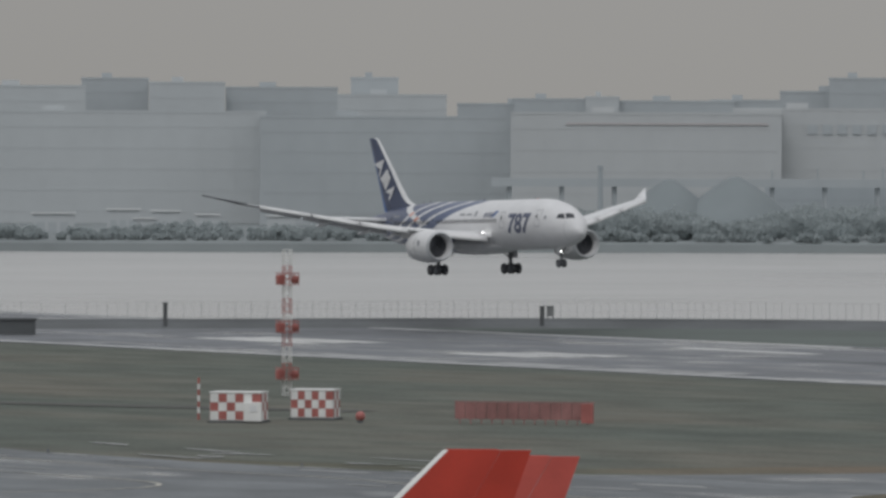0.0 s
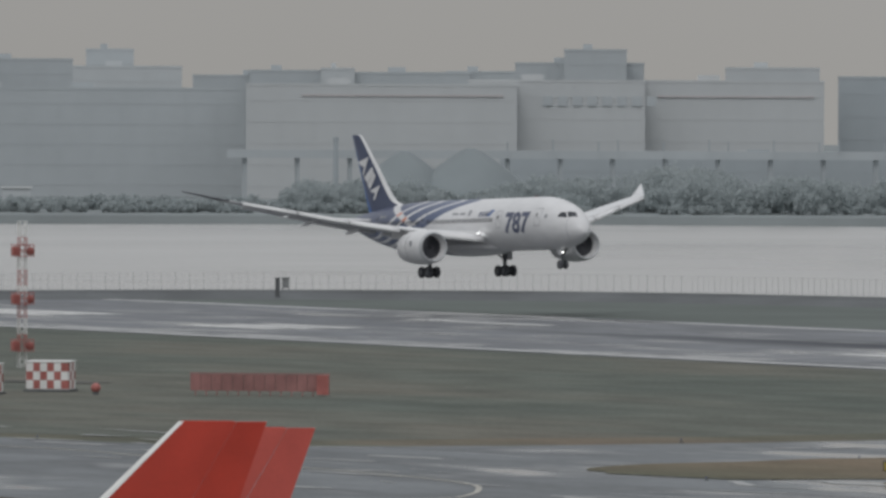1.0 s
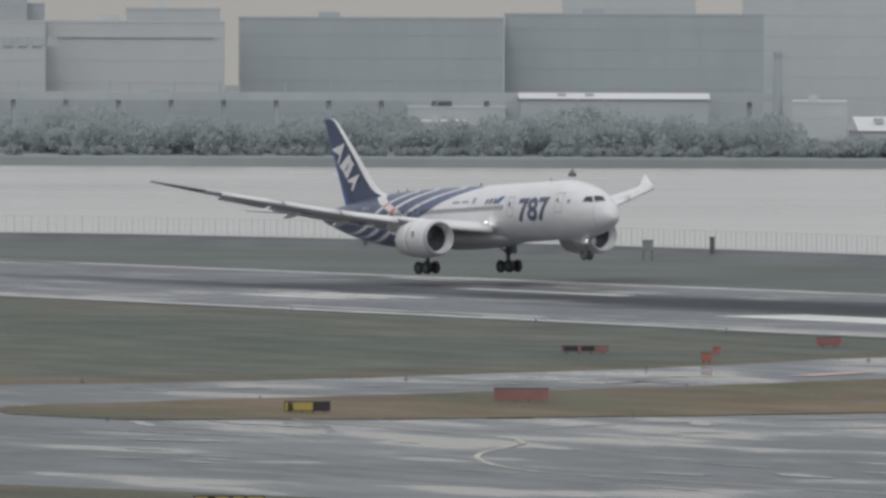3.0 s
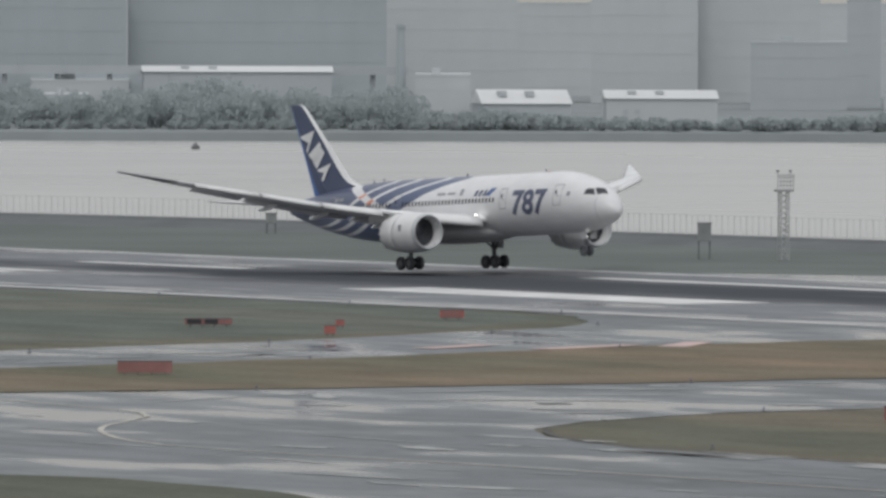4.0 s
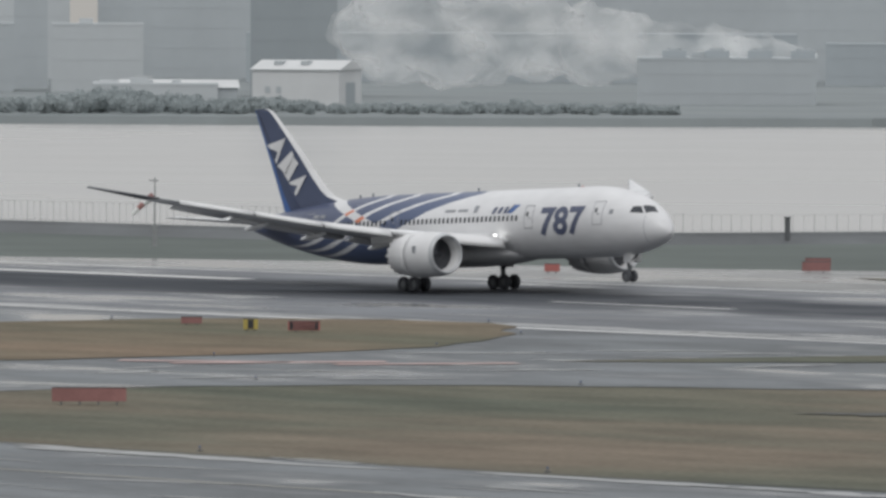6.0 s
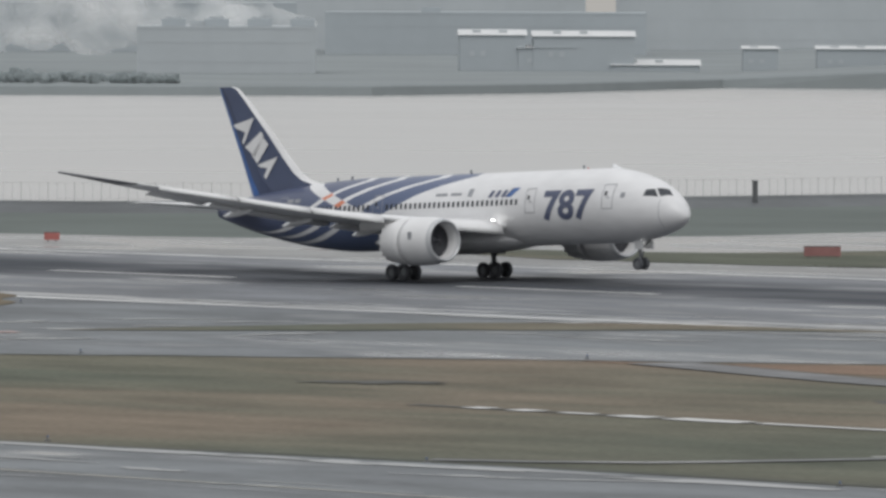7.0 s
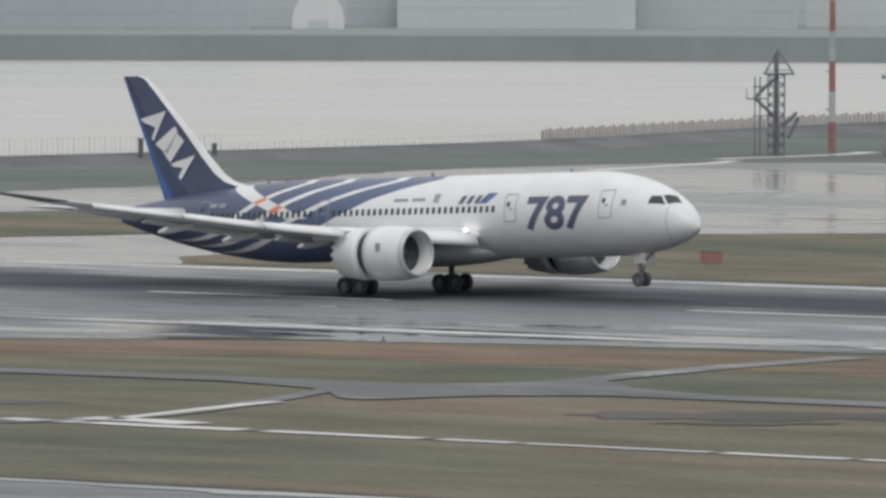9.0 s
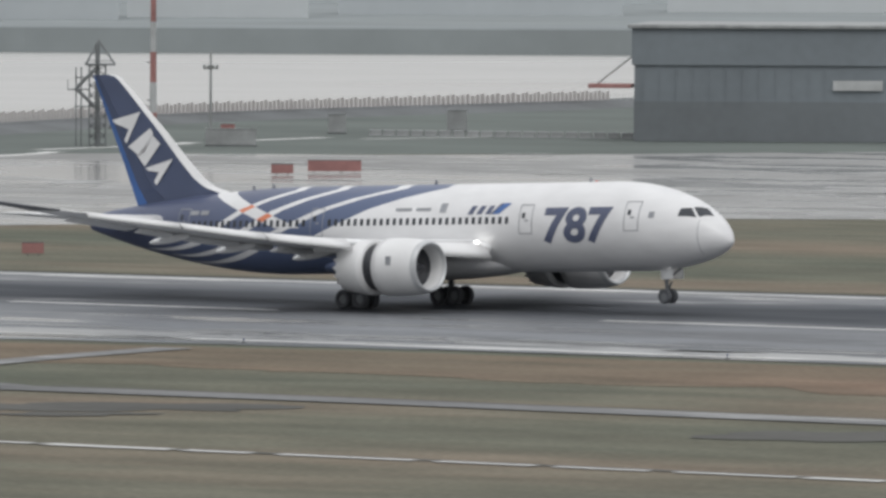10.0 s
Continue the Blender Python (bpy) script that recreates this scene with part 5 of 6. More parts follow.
# barrier blocks, cabinets and a low container beyond the runway
for k in range(24):
    x, y = -779 + 41 * k / 23, 962 + 12 * k / 23
    B = thing("barrier_block", pose(x, y, 0, 0, 0, turn_to(x, y)), "pale concrete barrier block at the apron edge", "barrier", "apron barrier blocks")
    part("block", box(-0.75, 0.75, -0.3, 0.3, -0.1, 0.75, 0.08), STEEL, B)
    part("foot", box(-0.8, 0.8, -0.45, 0.45, -0.1, 0.18, 0.04), STEEL, B)
for x, y, w, h, m, lab in ((-790, 968, 2.2, 2.4, STEEL, "pale equipment cabinet by the sea wall"), (-790, 992, 2.6, 2.6, STEEL, "pale equipment cabinet beside the sea wall"),
                           (-776, 930, 1.7, 1.9, DULLRED, "dull red cabinet near the striped mast"), (-753, 903, 6.0, 2.0, STEEL, "grey cabin beside the stair tower")):
    K = thing("equipment_cabinet", pose(x, y, 0, 0, 0, turn_to(x, y)), lab, "cabinet")
    part("body", box(-w / 2, w / 2, -0.6, 0.6, 0.1, h, 0.04), m, K)
    part("plinth", box(-w / 2 - 0.1, w / 2 + 0.1, -0.7, 0.7, -0.1, 0.1), BANK, K)
    part("lid", box(-w / 2 - 0.06, w / 2 + 0.06, -0.68, 0.68, h, h + 0.08), STEEL, K)
    part("door", box(-w * 0.2, w * 0.2, -0.63, -0.6, 0.25, h - 0.2), m, K)
LC = thing("low_container", pose(-704, 672, 0, 0, 0, turn_to(-704, 673)), "long dark low container on the far grass", "container")
part("body", box(-4.3, 4.3, -1.0, 1.0, 0.1, 1.25, 0.05), DARKMETAL, LC)
part("skid", box(-4.2, 4.2, -0.8, 0.8, -0.1, 0.1), STEEL, LC)
for k in range(6):
    part("rib", box(-4.0 + 1.6 * k - 0.05, -4.0 + 1.6 * k + 0.05, -1.04, -1.0, 0.12, 1.2), DARKMETAL, LC)
LB = thing("grey_bunker", pose(-750, 728, 0, 0, 0, turn_to(-750, 728)), "low grey concrete bunker by the shore", "bunker")
part("wall", box(-6.0, 6.0, -1.5, 1.5, -0.1, 1.3, 0.1), STEEL, LB)
part("slab", box(-4.5, 4.5, -1.2, 1.2, 1.3, 1.6, 0.08), STEEL, LB)


# small edge lights in the grass beside the pavements
LENS = plain("blue_lamp_lens", (0.10, 0.13, 0.22), 0.2, var=0.1)
EL = thing("edge_light", pose(-530, 392, 0), "small taxiway edge light on a short stem", "edge light", "taxiway edge lights")
part("stem", rod((0, 0, -0.1), (0, 0, 0.14), 0.035, 8), DARKMETAL, EL)
part("lens", rod((0, 0, 0.14), (0, 0, 0.25), 0.07, 10, 0.05), LENS, EL)
part("base_plate", rod((0, 0, -0.08), (0, 0, 0.02), 0.18, 10), DARKMETAL, EL)
for x, y in ((-524, 362), (-512, 405), (-486, 426), (-458, 446), (-430, 464), (-395, 475), (-360, 478), (-480, 328), (-450, 329), (-420, 330), (-390, 331), (-360, 332),
             (-569, 352), (-566, 385), (-566, 415), (-573, 440), (-590, 461), (-612, 475), (-634, 455), (-627, 420), (-615, 385), (-607, 345), (-578, 317),
             (-642, 350), (-638, 375), (-648, 402), (-660, 430), (-672, 448), (-700, 463), (-730, 461), (-760, 460), (-800, 458), (-665, 309), (-700, 304), (-553, 577), (-563, 605), (-567, 640)):
    copy_thing(EL, pose(x, y, 0))

# hoarding panels on the far sea wall
HOARD = plain("faded_pink_grey_panel", (0.42, 0.395, 0.385), 0.6, var=0.15)
HO = thing("wall_hoarding", pose(0, 0, 0), "row of faded pinkish grey panels on the sea wall", "hoarding")
hl = smooth_line(shift(SHORE[11:15], 1.0), 1.35)
for k, (a, b) in enumerate(zip(hl, hl[1:])):
    if k > 190:
        break
    d = b - a
    ang = math.degrees(math.atan2(d.y, d.x))
    o = part("panel", box(0, d.length * 0.72, -0.03, 0.03, 0, 1.15 + 0.12 * (k % 3)), HOARD, HO)
    o.matrix_basis = pose(a.x, a.y, 1.03, 0, 0, ang)


# ---- far shore across the bay ----
def polar(az, r):
    """A place across the bay: heading in degrees, distance in units of 1.067 m."""
    a = radians(az)
    return 1.067 * r * math.sin(a), 1.067 * r * math.cos(a)


def rise(h):
    """Height over the quay for the same units, seen from the eye's level."""
    return 1.067 * h - 1.7


# quay and land are greyed in colour to stand in for haze
FARWALL = plain("hazed_quay_concrete", (0.205, 0.228, 0.232), 0.8, var=0.12, scale=0.02, fine=0.2)
FARLAND = plain("hazed_land", (0.235, 0.265, 0.275), 0.9, var=0.15, scale=0.01, fine=0.1)
# claddings are paled towards blue-grey; the haze sits in these colours
TONES = {"pale": plain("pale_hazed_cladding", (0.49, 0.515, 0.525), 0.8, var=0.05, scale=0.03, fine=0.3),
         "grey": plain("grey_hazed_cladding", (0.425, 0.455, 0.47), 0.8, var=0.06, scale=0.03, fine=0.3),
         "dark": plain("dark_hazed_cladding", (0.375, 0.41, 0.43), 0.8, var=0.06, scale=0.03, fine=0.3),
         "ware": plain("grey_white_hazed_cladding", (0.485, 0.502, 0.507), 0.8, var=0.05, scale=0.03, fine=0.3),
         "slate": plain("slate_hazed_cladding", (0.30, 0.33, 0.345), 0.8, var=0.06, scale=0.03, fine=0.3),
         "white": plain("white_hazed_cladding", (0.61, 0.62, 0.62), 0.8, var=0.08, scale=0.05, fine=0.3)}
FARTREE = bpy.data.materials.new("hazed_foliage")


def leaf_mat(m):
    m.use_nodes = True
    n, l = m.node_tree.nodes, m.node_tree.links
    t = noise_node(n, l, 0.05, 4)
    # leaf colour is paled to grey-blue so that haze is painted in
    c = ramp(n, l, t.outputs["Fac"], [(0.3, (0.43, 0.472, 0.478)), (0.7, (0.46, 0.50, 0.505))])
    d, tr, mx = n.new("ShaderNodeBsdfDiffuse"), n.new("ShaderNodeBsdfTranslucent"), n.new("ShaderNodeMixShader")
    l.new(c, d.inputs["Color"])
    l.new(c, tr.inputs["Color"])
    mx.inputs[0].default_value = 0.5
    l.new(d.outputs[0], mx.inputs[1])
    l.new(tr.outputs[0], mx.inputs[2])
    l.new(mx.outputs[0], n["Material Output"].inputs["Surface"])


leaf_mat(FARTREE)
# red washed nearly to grey, the distance haze painted in
FARRED = plain("hazed_red_stripe", (0.49, 0.455, 0.455), 0.8, var=0.05)

bm = bmesh.new()
rows = []
for k in range(0, 61):
    az = -85 + k * 1.0
    r = 1905 + 8 * math.sin(k * 0.9) + (130 if az > -49.5 else 0) * min(1, max(0, (az + 49.5) / 1.5))
    top = 0.45 + 3.7 * min(1, max(0, (az + 47.5) / 1.0))
    rows.append([bm.verts.new((*polar(az, rr), z)) for rr, z in ((r, -2), (r + 1, top - 0.3), (r + 3, top), (r + 60, top + 0.2), (4300, top + 1))])
for a, b in zip(rows, rows[1:]):
    for k in range(4):
        bm.faces.new((a[k], a[k + 1], b[k + 1], b[k]))
setting("far_shore", bm, FARWALL, "far shore with a dark quay wall, haze in its colour")


def block(name, az, r, w, h, tone, label, depth=40):
    """A far building with parapet, storey bands and window strips."""
    x, y = polar(az, r)
    h, w = rise(h), 1.067 * w
    S = thing(name, pose(x, y, 0, 0, 0, -az), label, "building")
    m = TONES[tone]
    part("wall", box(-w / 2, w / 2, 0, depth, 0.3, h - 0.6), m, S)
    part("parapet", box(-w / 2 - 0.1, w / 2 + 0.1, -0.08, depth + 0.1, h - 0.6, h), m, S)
    n = max(1, int(h / 5))
    for k in range(n):
        z = 1.2 + (h - 2.5) * (k + 0.45) / n
        part("window_band", box(-w / 2 + 0.8, w / 2 - 0.8, -0.05, 0.1, z, z + 0.9), m, S)
    q = max(2, int(w / 7))
    for k in range(1, q):
        xx = -w / 2 + w * k / q
        part("pilaster", box(xx - 0.2, xx + 0.2, -0.08, 0.0, 0.5, h - 0.7), m, S)
    part("roof_unit", box(-w * 0.2, -w * 0.2 + min(5, w * 0.15), 4, 9, h, h + 1.2), m, S)
    return S


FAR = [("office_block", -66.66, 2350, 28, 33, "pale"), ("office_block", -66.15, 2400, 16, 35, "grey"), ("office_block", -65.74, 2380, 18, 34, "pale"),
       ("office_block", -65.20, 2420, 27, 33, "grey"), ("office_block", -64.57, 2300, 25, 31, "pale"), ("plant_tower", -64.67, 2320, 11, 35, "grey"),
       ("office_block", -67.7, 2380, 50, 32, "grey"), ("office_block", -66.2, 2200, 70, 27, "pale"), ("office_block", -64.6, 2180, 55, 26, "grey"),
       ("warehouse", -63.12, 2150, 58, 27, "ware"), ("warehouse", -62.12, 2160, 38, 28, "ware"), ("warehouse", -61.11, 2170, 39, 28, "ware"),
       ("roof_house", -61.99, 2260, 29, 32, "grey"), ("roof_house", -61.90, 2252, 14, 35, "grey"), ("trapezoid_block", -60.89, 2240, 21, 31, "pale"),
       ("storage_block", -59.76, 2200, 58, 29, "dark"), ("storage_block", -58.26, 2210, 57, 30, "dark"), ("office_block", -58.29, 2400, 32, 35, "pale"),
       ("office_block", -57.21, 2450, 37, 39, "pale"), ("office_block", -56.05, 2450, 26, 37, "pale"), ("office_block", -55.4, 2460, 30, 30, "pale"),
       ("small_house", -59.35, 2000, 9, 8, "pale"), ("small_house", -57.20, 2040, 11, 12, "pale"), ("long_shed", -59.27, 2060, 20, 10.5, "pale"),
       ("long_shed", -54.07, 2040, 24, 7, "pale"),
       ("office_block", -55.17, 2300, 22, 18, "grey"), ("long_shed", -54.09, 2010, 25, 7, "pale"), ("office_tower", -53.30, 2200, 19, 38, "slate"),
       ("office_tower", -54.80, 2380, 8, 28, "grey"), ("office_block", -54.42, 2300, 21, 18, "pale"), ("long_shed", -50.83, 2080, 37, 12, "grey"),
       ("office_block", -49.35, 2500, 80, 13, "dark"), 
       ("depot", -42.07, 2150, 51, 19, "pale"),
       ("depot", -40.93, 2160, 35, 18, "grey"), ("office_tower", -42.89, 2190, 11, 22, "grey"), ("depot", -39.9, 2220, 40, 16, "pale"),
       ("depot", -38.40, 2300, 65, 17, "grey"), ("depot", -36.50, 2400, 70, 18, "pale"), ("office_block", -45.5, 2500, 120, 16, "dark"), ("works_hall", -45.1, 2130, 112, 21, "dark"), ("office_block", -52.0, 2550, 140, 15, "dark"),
       # first block here is added as the dark shade under the raised road
       ("road_shade_block", -60.1, 2078, 170, 12.4, "dark"), ("roof_house", -63.72, 2400, 40, 29.2, "grey"), ("roof_house", -63.67, 2390, 17, 30.4, "grey"), ("roof_house", -63.37, 2380, 8, 30.9, "pale"), ("roof_house", -62.95, 2400, 28, 30.0, "grey"),
       # the widest, farthest blocks are added to stand in for grey haze
       ("roof_house", -62.55, 2410, 17, 30.3, "grey"), ("haze_fill_block", -57.2, 2620, 240, 27, "pale"), ("haze_fill_block", -51.6, 2640, 260, 25, "grey"), ("haze_fill_block", -45.8, 2650, 260, 20, "grey"), ("haze_fill_block", -39.5, 2650, 300, 20, "grey")]
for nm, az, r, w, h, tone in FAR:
    block(nm, az, r, w, h, tone, {"pale": "pale grey", "grey": "blue-grey", "dark": "dark blue-grey", "ware": "pale grey", "white": "white", "slate": "dark slate"}[tone] + " flat-roofed " + nm.replace("_", " ") + " across the bay, paled by painted haze")


# cooling units on the roof of the steaming works
for k in range(4):
    x, y = polar(-51.13 + 0.245 * k, 2082)
    CU = thing("cooling_unit", pose(x, y, 0, 0, 0, 51), "dark boxy cooling unit on a works roof", "cooling unit", "cooling units")
    part("casing", box(-2.7, 2.7, 0, 4, rise(12) - 0.02, rise(12) + 1.7, 0.1), TONES["dark"], CU)
    part("fan_ring", rod((0, 2, rise(12) + 1.7), (0, 2, rise(12) + 2.1), 1.6, 16), TONES["grey"], CU)


def wood_belt(stretches, seed):
    """Broad-leaved trees along the quay: trunks, dark inner clumps and a ragged shell of leaves, all in one mesh."""
    rng = random.Random(seed)
    verts, faces = [], []

    def quad_at(c, s):
        a, b = rng.uniform(0, 6.28), rng.uniform(-0.9, 0.9)
        u = Vector((math.cos(a), math.sin(a), b)).normalized() * s
        v = Vector((-math.sin(a) * b, math.cos(a) * b, 1)).normalized() * s * rng.uniform(0.6, 1.1)
        i = len(verts)
        verts.extend([c - u - v, c + u - v, c + u + v, c - u + v])
        faces.append((i, i + 1, i + 2, i + 3))
    for a0, a1, r0, r1, h0, h1, count in stretches:
        for _ in range(count):
            az, r = rng.uniform(a0, a1), rng.uniform(r0, r1)
            x, y = polar(az, r)
            h = max(2.2, rise(rng.uniform(h0, h1) * (0.86 + 0.45 * noise.noise((az * 1.7, r * 0.01, seed)))))
            i = len(verts)
            for q in range(5):
                verts.append(Vector((x + 0.3 * math.cos(q * 1.257), y + 0.3 * math.sin(q * 1.257), 0.2)))
                verts.append(Vector((x + 0.12 * math.cos(q * 1.257), y + 0.12 * math.sin(q * 1.257), h * 0.7)))
            for q in range(5):
                faces.append((i + 2 * q, i + 2 * ((q + 1) % 5), i + 2 * ((q + 1) % 5) + 1, i + 2 * q + 1))
            # three or four overlapping leafy heads with uneven outlines
            for _k in range(4):
                c = Vector((x + rng.gauss(0, h * 0.22), y + rng.gauss(0, h * 0.22), h * rng.uniform(0.36, 0.66)))
                s = h * rng.uniform(0.25, 0.36)
                for _l in range(int(60 + 8 * h)):
                    d = Vector((rng.gauss(0, 1), rng.gauss(0, 1), rng.gauss(0, 1))).normalized()
                    k = s * rng.uniform(0.72, 1.0) * (1 + 0.4 * noise.noise(c + d * 1.6) + 0.25 * noise.noise(c + d * 4))
                    p = c + Vector((d.x, d.y, d.z * 0.95)) * k
                    if p.z > 0.4:
                        quad_at(p, rng.uniform(0.16, 0.36))
    me = bpy.data.meshes.new("wood")
    me.from_pydata([tuple(v) for v in verts], [], faces)
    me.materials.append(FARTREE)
    return tagged(new("far_wood", me), "belt of trees on the far shore, greyed and paled by painted haze", "wood", kind="stuff")


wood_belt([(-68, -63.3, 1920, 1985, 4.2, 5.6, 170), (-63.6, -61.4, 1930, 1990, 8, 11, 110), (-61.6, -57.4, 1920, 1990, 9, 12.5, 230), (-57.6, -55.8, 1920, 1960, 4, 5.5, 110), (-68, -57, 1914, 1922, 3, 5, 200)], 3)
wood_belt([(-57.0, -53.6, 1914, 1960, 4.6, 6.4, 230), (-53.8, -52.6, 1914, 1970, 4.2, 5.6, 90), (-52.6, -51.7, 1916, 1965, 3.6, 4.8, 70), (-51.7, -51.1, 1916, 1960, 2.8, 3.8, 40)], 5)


def stockpile(az, r, rad, h):
    """Heap of loose bulk material behind the quay trees."""
    x, y = polar(az, r)
    h = rise(h)
    bm = bmesh.new()
    rows = []
    for i in range(9):
        q = i / 8
        rows.append([bm.verts.new((rad * (1 - q * 0.93) * math.cos(a) * (1 + 0.10 * noise.noise((math.cos(a) * 2, math.sin(a) * 2, az + q))), rad * (1 - q * 0.93) * math.sin(a), 0.2 + (h - 0.2) * (q ** 0.7) * (1 - 0.06 * q * q))) for a in (2 * math.pi * k / 28 for k in range(28))])
    for a, b in zip(rows, rows[1:]):
        for k in range(28):
            bm.faces.new((a[k], a[(k + 1) % 28], b[(k + 1) % 28], b[k]))
    bm.faces.new(rows[-1])
    ob = part("stockpile", bm, FARLAND, None, "", True)
    ob.location = (x, y, 0)
    tagged(ob, "dark grey heap of loose bulk material across the bay", "stockpile")


stockpile(-62.99, 2010, 13, 14.2)
stockpile(-62.61, 2010, 15, 14.8)


# mooring buoy out on the bay
BY = thing("mooring_buoy", pose(*(1908 * math.sin(radians(-58.61)), 1908 * math.cos(radians(-58.61))), -1.6), "small dark grey mooring buoy afloat in the bay", "buoy")
part("float", rod((0, 0, -0.4), (0, 0, 0.55), 0.8, 18), DARKMETAL, BY)
part("cap", rod((0, 0, 0.55), (0, 0, 1.1), 0.7, 18, 0.35), DARKMETAL, BY)
part("ring", rod((-0.12, 0, 1.1), (0.12, 0, 1.35), 0.1, 8), DARKMETAL, BY)

# low pale sheds and parked loads on the far quay
for az, w, h in ((-66.1, 7, 7.2), (-65.86, 6, 6.9), (-65.98, 4.5, 5.4), (-65.62, 5, 6.2), (-66.5, 9, 6.4), (-65.2, 6, 6.0)):
    x, y = polar(az, 2010)
    QS = thing("quay_shed", pose(x, y, 0, 0, 0, -az), "low pale flat-roofed shed on the far quay", "shed")
    part("wall", box(-w / 2, w / 2, 0, 6, 0.2, rise(h) - 0.3), TONES["pale"], QS)
    part("roof", box(-w / 2 - 0.3, w / 2 + 0.3, -0.4, 6.4, rise(h) - 0.3, rise(h)), TONES["white"], QS, "white flat roof")
    for k in range(3):
        part("door", box(-w * 0.4 + k * w * 0.28, -w * 0.4 + k * w * 0.28 + w * 0.2, -0.06, 0.0, 0.2, rise(h) * 0.6), TONES["grey"], QS, "grey shutter")

# raised road on piers behind the trees
RD = thing("raised_road", pose(0, 0, 0), "long raised road on concrete piers across the bay", "road")
dk = bmesh.new()
prev = None
for k in range(23):
    az = -64 + k * 0.3
    ring = [dk.verts.new((*polar(az, 2060 + o), z)) for o, z in ((0, 10.7), (0, 12.5), (3, 12.5), (3, 10.7))]
    if prev:
        for q in range(4):
            dk.faces.new((prev[q], prev[(q + 1) % 4], ring[(q + 1) % 4], ring[q]))
    prev = ring
part("deck", dk, TONES["grey"], RD)
for k in range(22):
    x, y = polar(-63.9 + 0.3 * k, 2061.5)
    part("pier", box(x - 0.4, x + 0.4, y - 0.4, y + 0.4, 0.2, 10.7), TONES["grey"], RD)
for k in range(16):
    x, y = polar(-62.4 + 0.21 * k + 0.05 * (k % 3), 2058)
    part("road_lamp", box(x - 0.12, x + 0.12, y - 0.12, y + 0.12, 12.5, 14.5 + 0.5 * (k % 2)), TONES["dark"], RD)


def chimney(az, r, w, h):
    x, y = polar(az, r)
    h = rise(h)
    S = thing("chimney", pose(x, y, 0), "blue-grey factory chimney across the bay", "chimney")
    part("shaft", rod((0, 0, 0.2), (0, 0, h), w * 0.6, 16, w * 0.45), TONES["dark"], S)
    part("rim", rod((0, 0, h - 0.8), (0, 0, h), w * 0.55, 16), TONES["dark"], S)


chimney(-57.44, 2050, 2.0, 22)
chimney(-63.38, 2050, 1.1, 16)


def gabled(az, r, w, d, h, top, label, wall="white", turn=14):
    """White shed with a pitched roof, ridge along its length."""
    x, y = polar(az, r)
    h, top = rise(h), rise(top)
    S = thing("pitched_shed", pose(x, y, 0, 0, 0, -az + turn), label, "shed")
    part("wall", box(-w / 2, w / 2, 0, d, 0.2, h), TONES[wall], S)
    bm = bmesh.new()
    v = [bm.verts.new(p) for p in ((-w / 2 - 0.4, -0.5, h), (w / 2 + 0.4, -0.5, h), (w / 2 + 0.4, d + 0.5, h), (-w / 2 - 0.4, d + 0.5, h), (-w / 2 - 0.4, d / 2, top), (w / 2 + 0.4, d / 2, top))]
    for f in ((0, 1, 5, 4), (2, 3, 4, 5), (1, 2, 5), (3, 0, 4), (0, 3, 2, 1)):
        bm.faces.new([v[i] for i in f])
    part("roof", bm, TONES["white"], S, "pale pitched roof")
    part("door", box(w / 2 - 0.02, w / 2 + 0.1, d * 0.3, d * 0.7, 0.2, h * 0.7), TONES["dark"], S, "dark doorway")
    for k in range(2):
        part("window", box(-w * 0.35 + k * 2.5, -w * 0.35 + k * 2.5 + 1.1, -0.1, 0.1, h * 0.45, h * 0.6), TONES["grey"], S)
        part("roof_hatch", box(-w * 0.3 + k * 6, -w * 0.3 + k * 6 + 1.8, d * 0.2, d * 0.36, h + (top - h) * 0.5, h + (top - h) * 0.9), TONES["grey"], S)


gabled(-53.29, 1985, 19.5, 14, 10.0, 11.9, "white pitched-roof shed on the far quay", "white", -20)


gabled(-56.72, 2020, 19, 18, 6.2, 9.0, "low shed with a broad pale roof on the far quay", "grey", 8)
gabled(-55.95, 2035, 24, 14, 7.2, 8.9, "long shed with pale walls and roof on the far quay", "pale", 4)
gabled(-58.37, 2052, 41, 12, 12.2, 13.4, "long shed with a pale roof above the quay trees", "grey", 2)
gabled(-53.95, 2022, 25, 12, 6.0, 7.6, "low shed with a pale roof beside the white shed", "grey", 3)


for az, w, h, top in ((-49.31, 15, 9.9, 11.1), (-48.79, 23, 9.7, 10.9), (-49.0, 13, 7.2, 7.8), (-48.38, 20, 3.6, 4.8), (-47.78, 8, 7.2, 7.8), (-47.26, 16, 7.2, 7.9)):
    gabled(az, 2145, w, 10, h, top, "long low shed with a thin pale roof across the bay", "dark", 2)


def vault(az, r, w, h):
    x, y = polar(az, r)
    h = rise(h)
    S = thing("vaulted_hall", pose(x, y, 0, 0, 0, -az), "white hall with a round vaulted front across the bay", "hall")
    bm = bmesh.new()
    n = 20
    prof = [(-w / 2, 0.2)] + [(w / 2 * -math.cos(math.pi * k / n), h - w * 0.55 + w * 0.55 * math.sin(math.pi * k / n)) for k in range(n + 1)] + [(w / 2, 0.2)]
    a = [bm.verts.new((p, 0, q)) for p, q in prof]
    b = [bm.verts.new((p, 30, q)) for p, q in prof]
    bm.faces.new(a), bm.faces.new(b)
    for k in range(len(prof) - 1):
        bm.faces.new((a[k], a[k + 1], b[k + 1], b[k]))
    part("vault", bm, TONES["white"], S)
    part("door", box(-w * 0.2, w * 0.2, -0.15, 0.05, 0.2, h * 0.5), TONES["pale"], S, "pale door")


vault(-43.20, 2130, 11.8, 13.5)

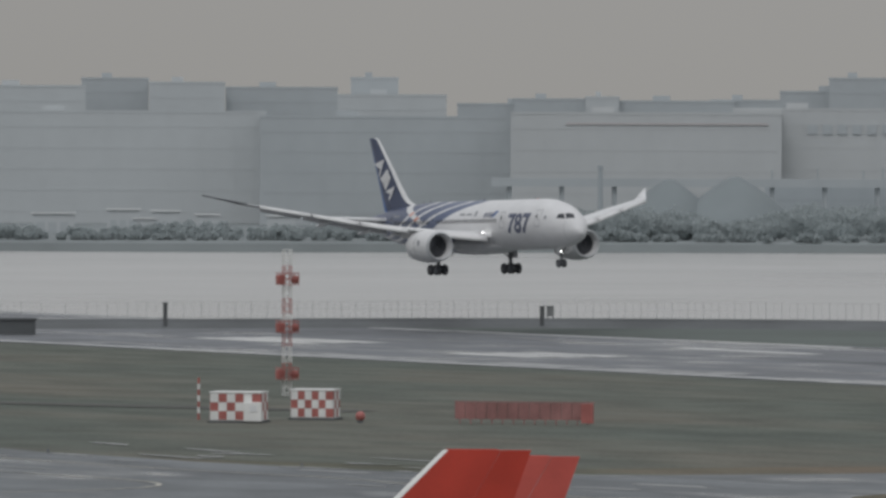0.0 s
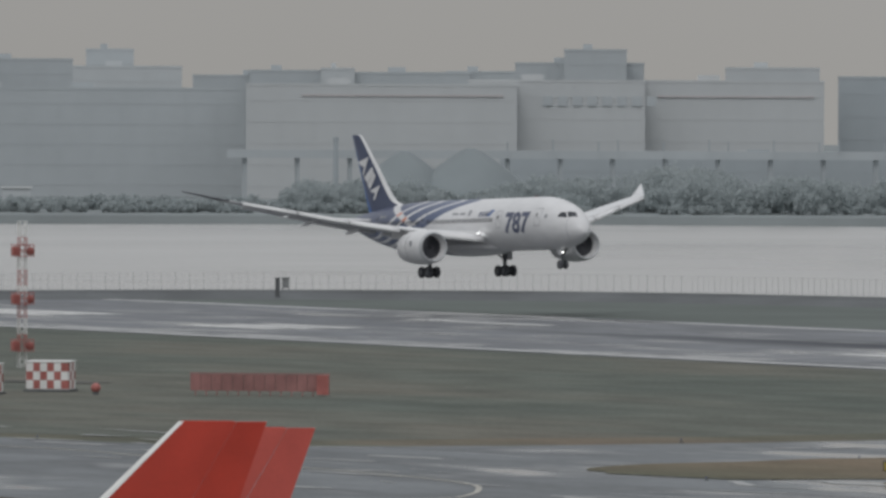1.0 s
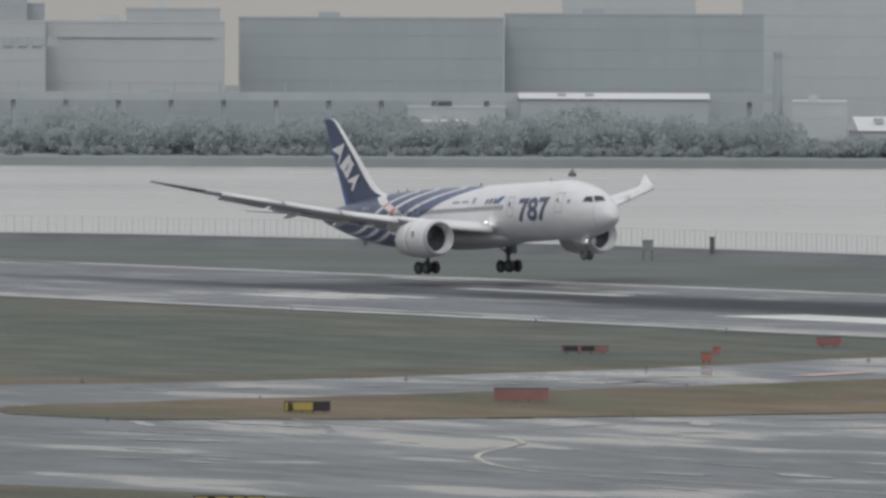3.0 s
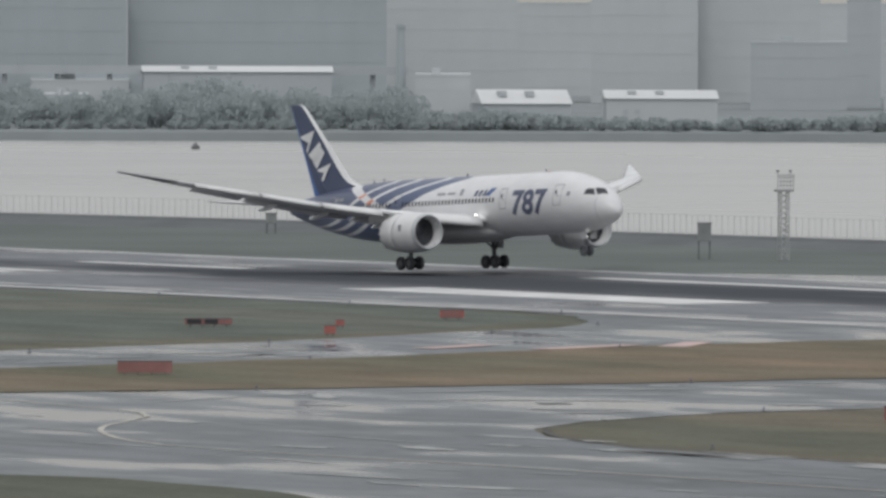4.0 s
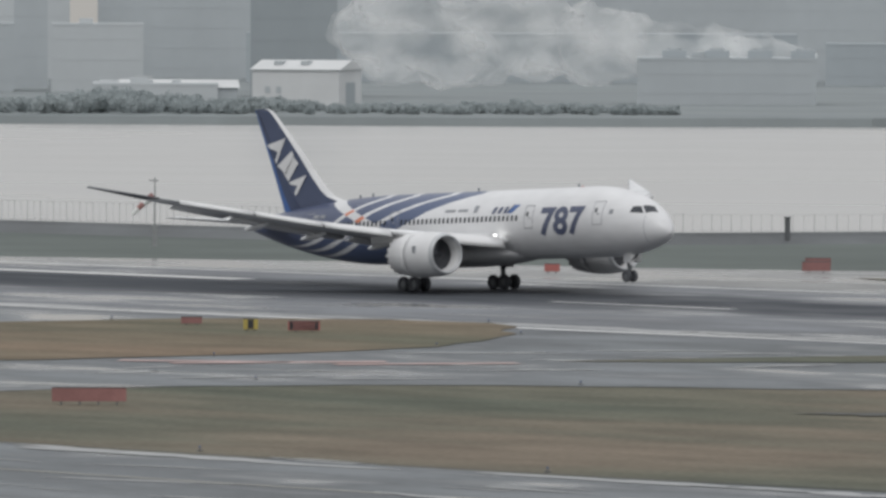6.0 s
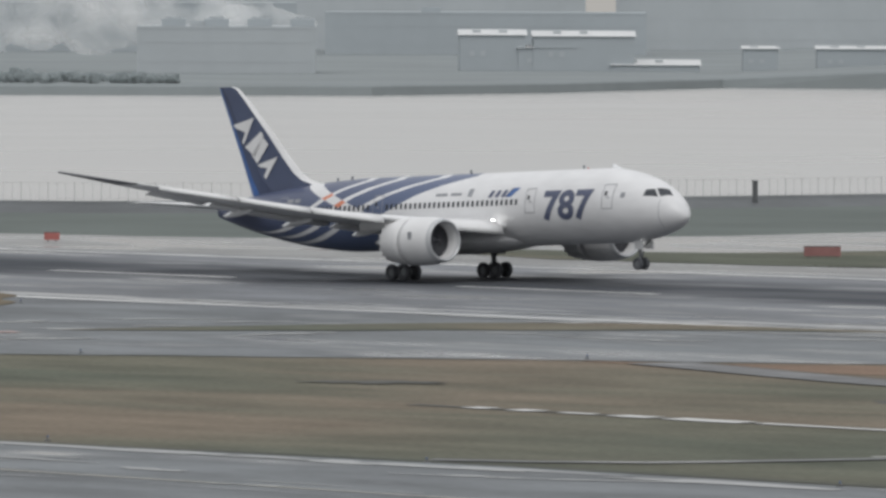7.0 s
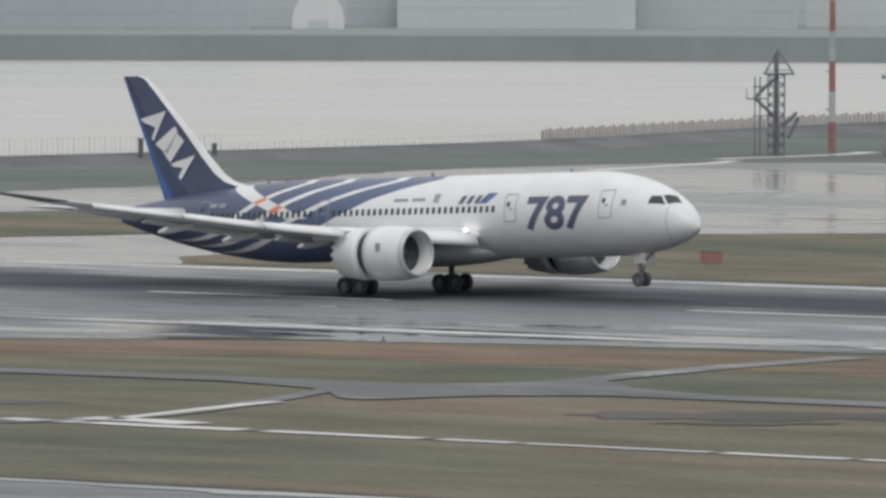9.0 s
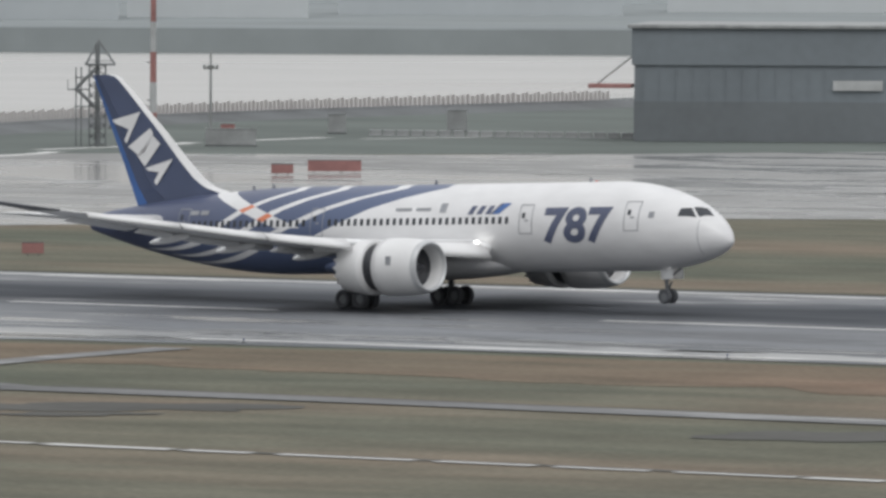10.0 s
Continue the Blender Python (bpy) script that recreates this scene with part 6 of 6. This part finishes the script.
# sign strokes and red line on the long warehouse
SG = thing("warehouse_sign", pose(*polar(-61.9, 2159.8), 0, 0, 0, 61.9), "row of faint grey sign blocks on the warehouse", "sign")
for k in range(8):
    part("sign_block", box(-12 + 3.4 * k, -12 + 3.4 * k + 2.2, -0.1, 0.3, 22.2, 24.4), TONES["grey"], SG)
for az, w in ((-63.0, 46), (-61.1, 36)):
    x, y = polar(az, 2147 if az < -62 else 2167)
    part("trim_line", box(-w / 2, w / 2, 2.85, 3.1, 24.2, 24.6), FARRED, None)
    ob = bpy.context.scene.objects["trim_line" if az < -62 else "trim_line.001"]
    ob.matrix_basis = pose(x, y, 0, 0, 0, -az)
    tagged(ob, "red trim line on the warehouse wall, washed out by painted haze", kind="structure")

def steam_mat():
    m, n, l, b = nodes_of("white_steam")
    t = noise_node(n, l, 0.11, 6, (0.8, 0.8, 1.2))
    d, tr, tp = n.new("ShaderNodeBsdfDiffuse"), n.new("ShaderNodeBsdfTranslucent"), n.new("ShaderNodeBsdfTransparent")
    d.inputs["Color"].default_value = tr.inputs["Color"].default_value = (0.93, 0.93, 0.92, 1)
    m1, m2 = n.new("ShaderNodeMixShader"), n.new("ShaderNodeMixShader")
    m1.inputs[0].default_value = 0.5
    l.new(d.outputs[0], m1.inputs[1])
    l.new(tr.outputs[0], m1.inputs[2])
    l.new(ramp(n, l, t.outputs["Fac"], [(0.38, 0.0), (0.74, 0.40)]), m2.inputs[0])
    l.new(tp.outputs[0], m2.inputs[1])
    l.new(m1.outputs[0], m2.inputs[2])
    l.new(m2.outputs[0], n["Material Output"].inputs["Surface"])
    return m


def plume():
    """Steam drifting from the works: a ragged trail that widens away from the stack."""
    bm = bmesh.new()
    for layer in range(2):
        rows = []
        for i in range(90):
            t = i / 89
            x, y = polar(-50.32 - 2.7 * t, 2118 - 7 * layer)
            zc, rz = 11.5 + 6.5 * t, (0.4 + (13.5 - 2.5 * layer) * t ** 0.7) * math.sqrt(max(0.02, 1 - max(0.0, (t - 0.78) / 0.22) ** 2))
            ring = []
            for k in range(40):
                a = 2 * math.pi * k / 40
                p = Vector((x + 3 * math.cos(a), y + 3 * math.sin(a), zc + rz * math.sin(a)))
                q = 1 + 0.55 * noise.noise(p * 0.11 + Vector((layer * 5, 0, 0))) + 0.28 * noise.noise(p * 0.3) + 0.07 * noise.noise(p * 0.8)
                ring.append(bm.verts.new((x + 0.5 * rz * math.cos(a) * q, y + 0.8 * rz * math.cos(a) * q, zc + rz * math.sin(a) * q)))
            rows.append(ring)
        for a, b in zip(rows, rows[1:]):
            for k in range(40):
                bm.faces.new((a[k], a[(k + 1) % 40], b[(k + 1) % 40], b[k]))
    return bm


tagged(part("steam_plume", plume(), steam_mat(), None, "white steam plume drifting over the far works", True), category="steam", kind="stuff")


def motions():
    FLIGHT = [(0, -1078.9, 7.30, 1.28, 0.57), (0.5, -1047.3, 6.08, 1.48, 0.37), (1, -1012.0, 4.79, 1.67, 0.31), (1.5, -980.4, 3.73, 2.19, 0.25),
              (2, -945.0, 2.76, 2.74, 0.33), (2.75, -895.8, 1.75, 2.84, 0.47), (3.5, -846.4, 1.09, 2.88, 0.62), (4, -811.2, 0.78, 2.75, 0.71), (4.5, -780.1, 0.56, 2.52, 0.71),
              (5, -745.1, 0.30, 2.42, 0.83), (5.5, -714.1, 0.02, 2.54, 0.79), (6, -679.2, 0.0, 2.57, 0.95), (6.75, -631.0, 0.0, 2.64, 0.95), (7.5, -582.6, 0.0, 2.69, 0.88),
              (8, -547.9, 0.0, 2.69, 0.38), (8.5, -517.8, 0.0, 2.54, -0.35), (9, -483.8, 0.0, 2.35, -1.08), (9.5, -454.4, 0.0, 2.16, -1.62), (10, -421.7, 0.0, 1.85, -1.77)]
    # drifts off the centre line and settles on its legs while it rolls out
    walk(jet, [(t, pose(x - 0.8 * d, 524 + d, z - 0.0425 * d, 0.8 * max(0.0, 1 - t / 6.5), -p, c)) for t, x, z, p, c in FLIGHT for d in (4 * max(0.0, (t - 7.0) / 3.0),)])
    FLEX = [(0, 0.8), (0.5, 1.1), (1, 1.5), (2, 1.5), (3.5, 0.9), (5.5, 0.9), (6, 0.5), (7.5, -0.5), (8, -1.6), (8.5, -2.2), (9.2, -2.0), (10, -2.0)]
    GEAR = [(0, -0.42), (2, -0.42), (4.5, -0.42), (5, -0.28), (5.5, -0.02), (6, 0), (7, 0), (8, 0.057), (9, 0.113), (10, 0.17)]
    SLEEVE = [(0, 0), (7.9, 0), (8.5, -0.28), (9, -0.75), (9.5, -0.95), (10, -0.95)]
    for side in (-1, 1):
        walk(wings[side], [(t, pose(PIV.x, side * PIV.y, PIV.z, side * (a - (1.0 if side > 0 and t >= 8 else 0)), 0, 0)) for t, a in FLEX])
        walk(wings[("gear", side)], [(t, pose(0, side * 4.9, d)) for t, d in GEAR])
        walk(wings[("sleeve", side)], [(t, pose(d, 0, 0)) for t, d in SLEEVE])


motions()
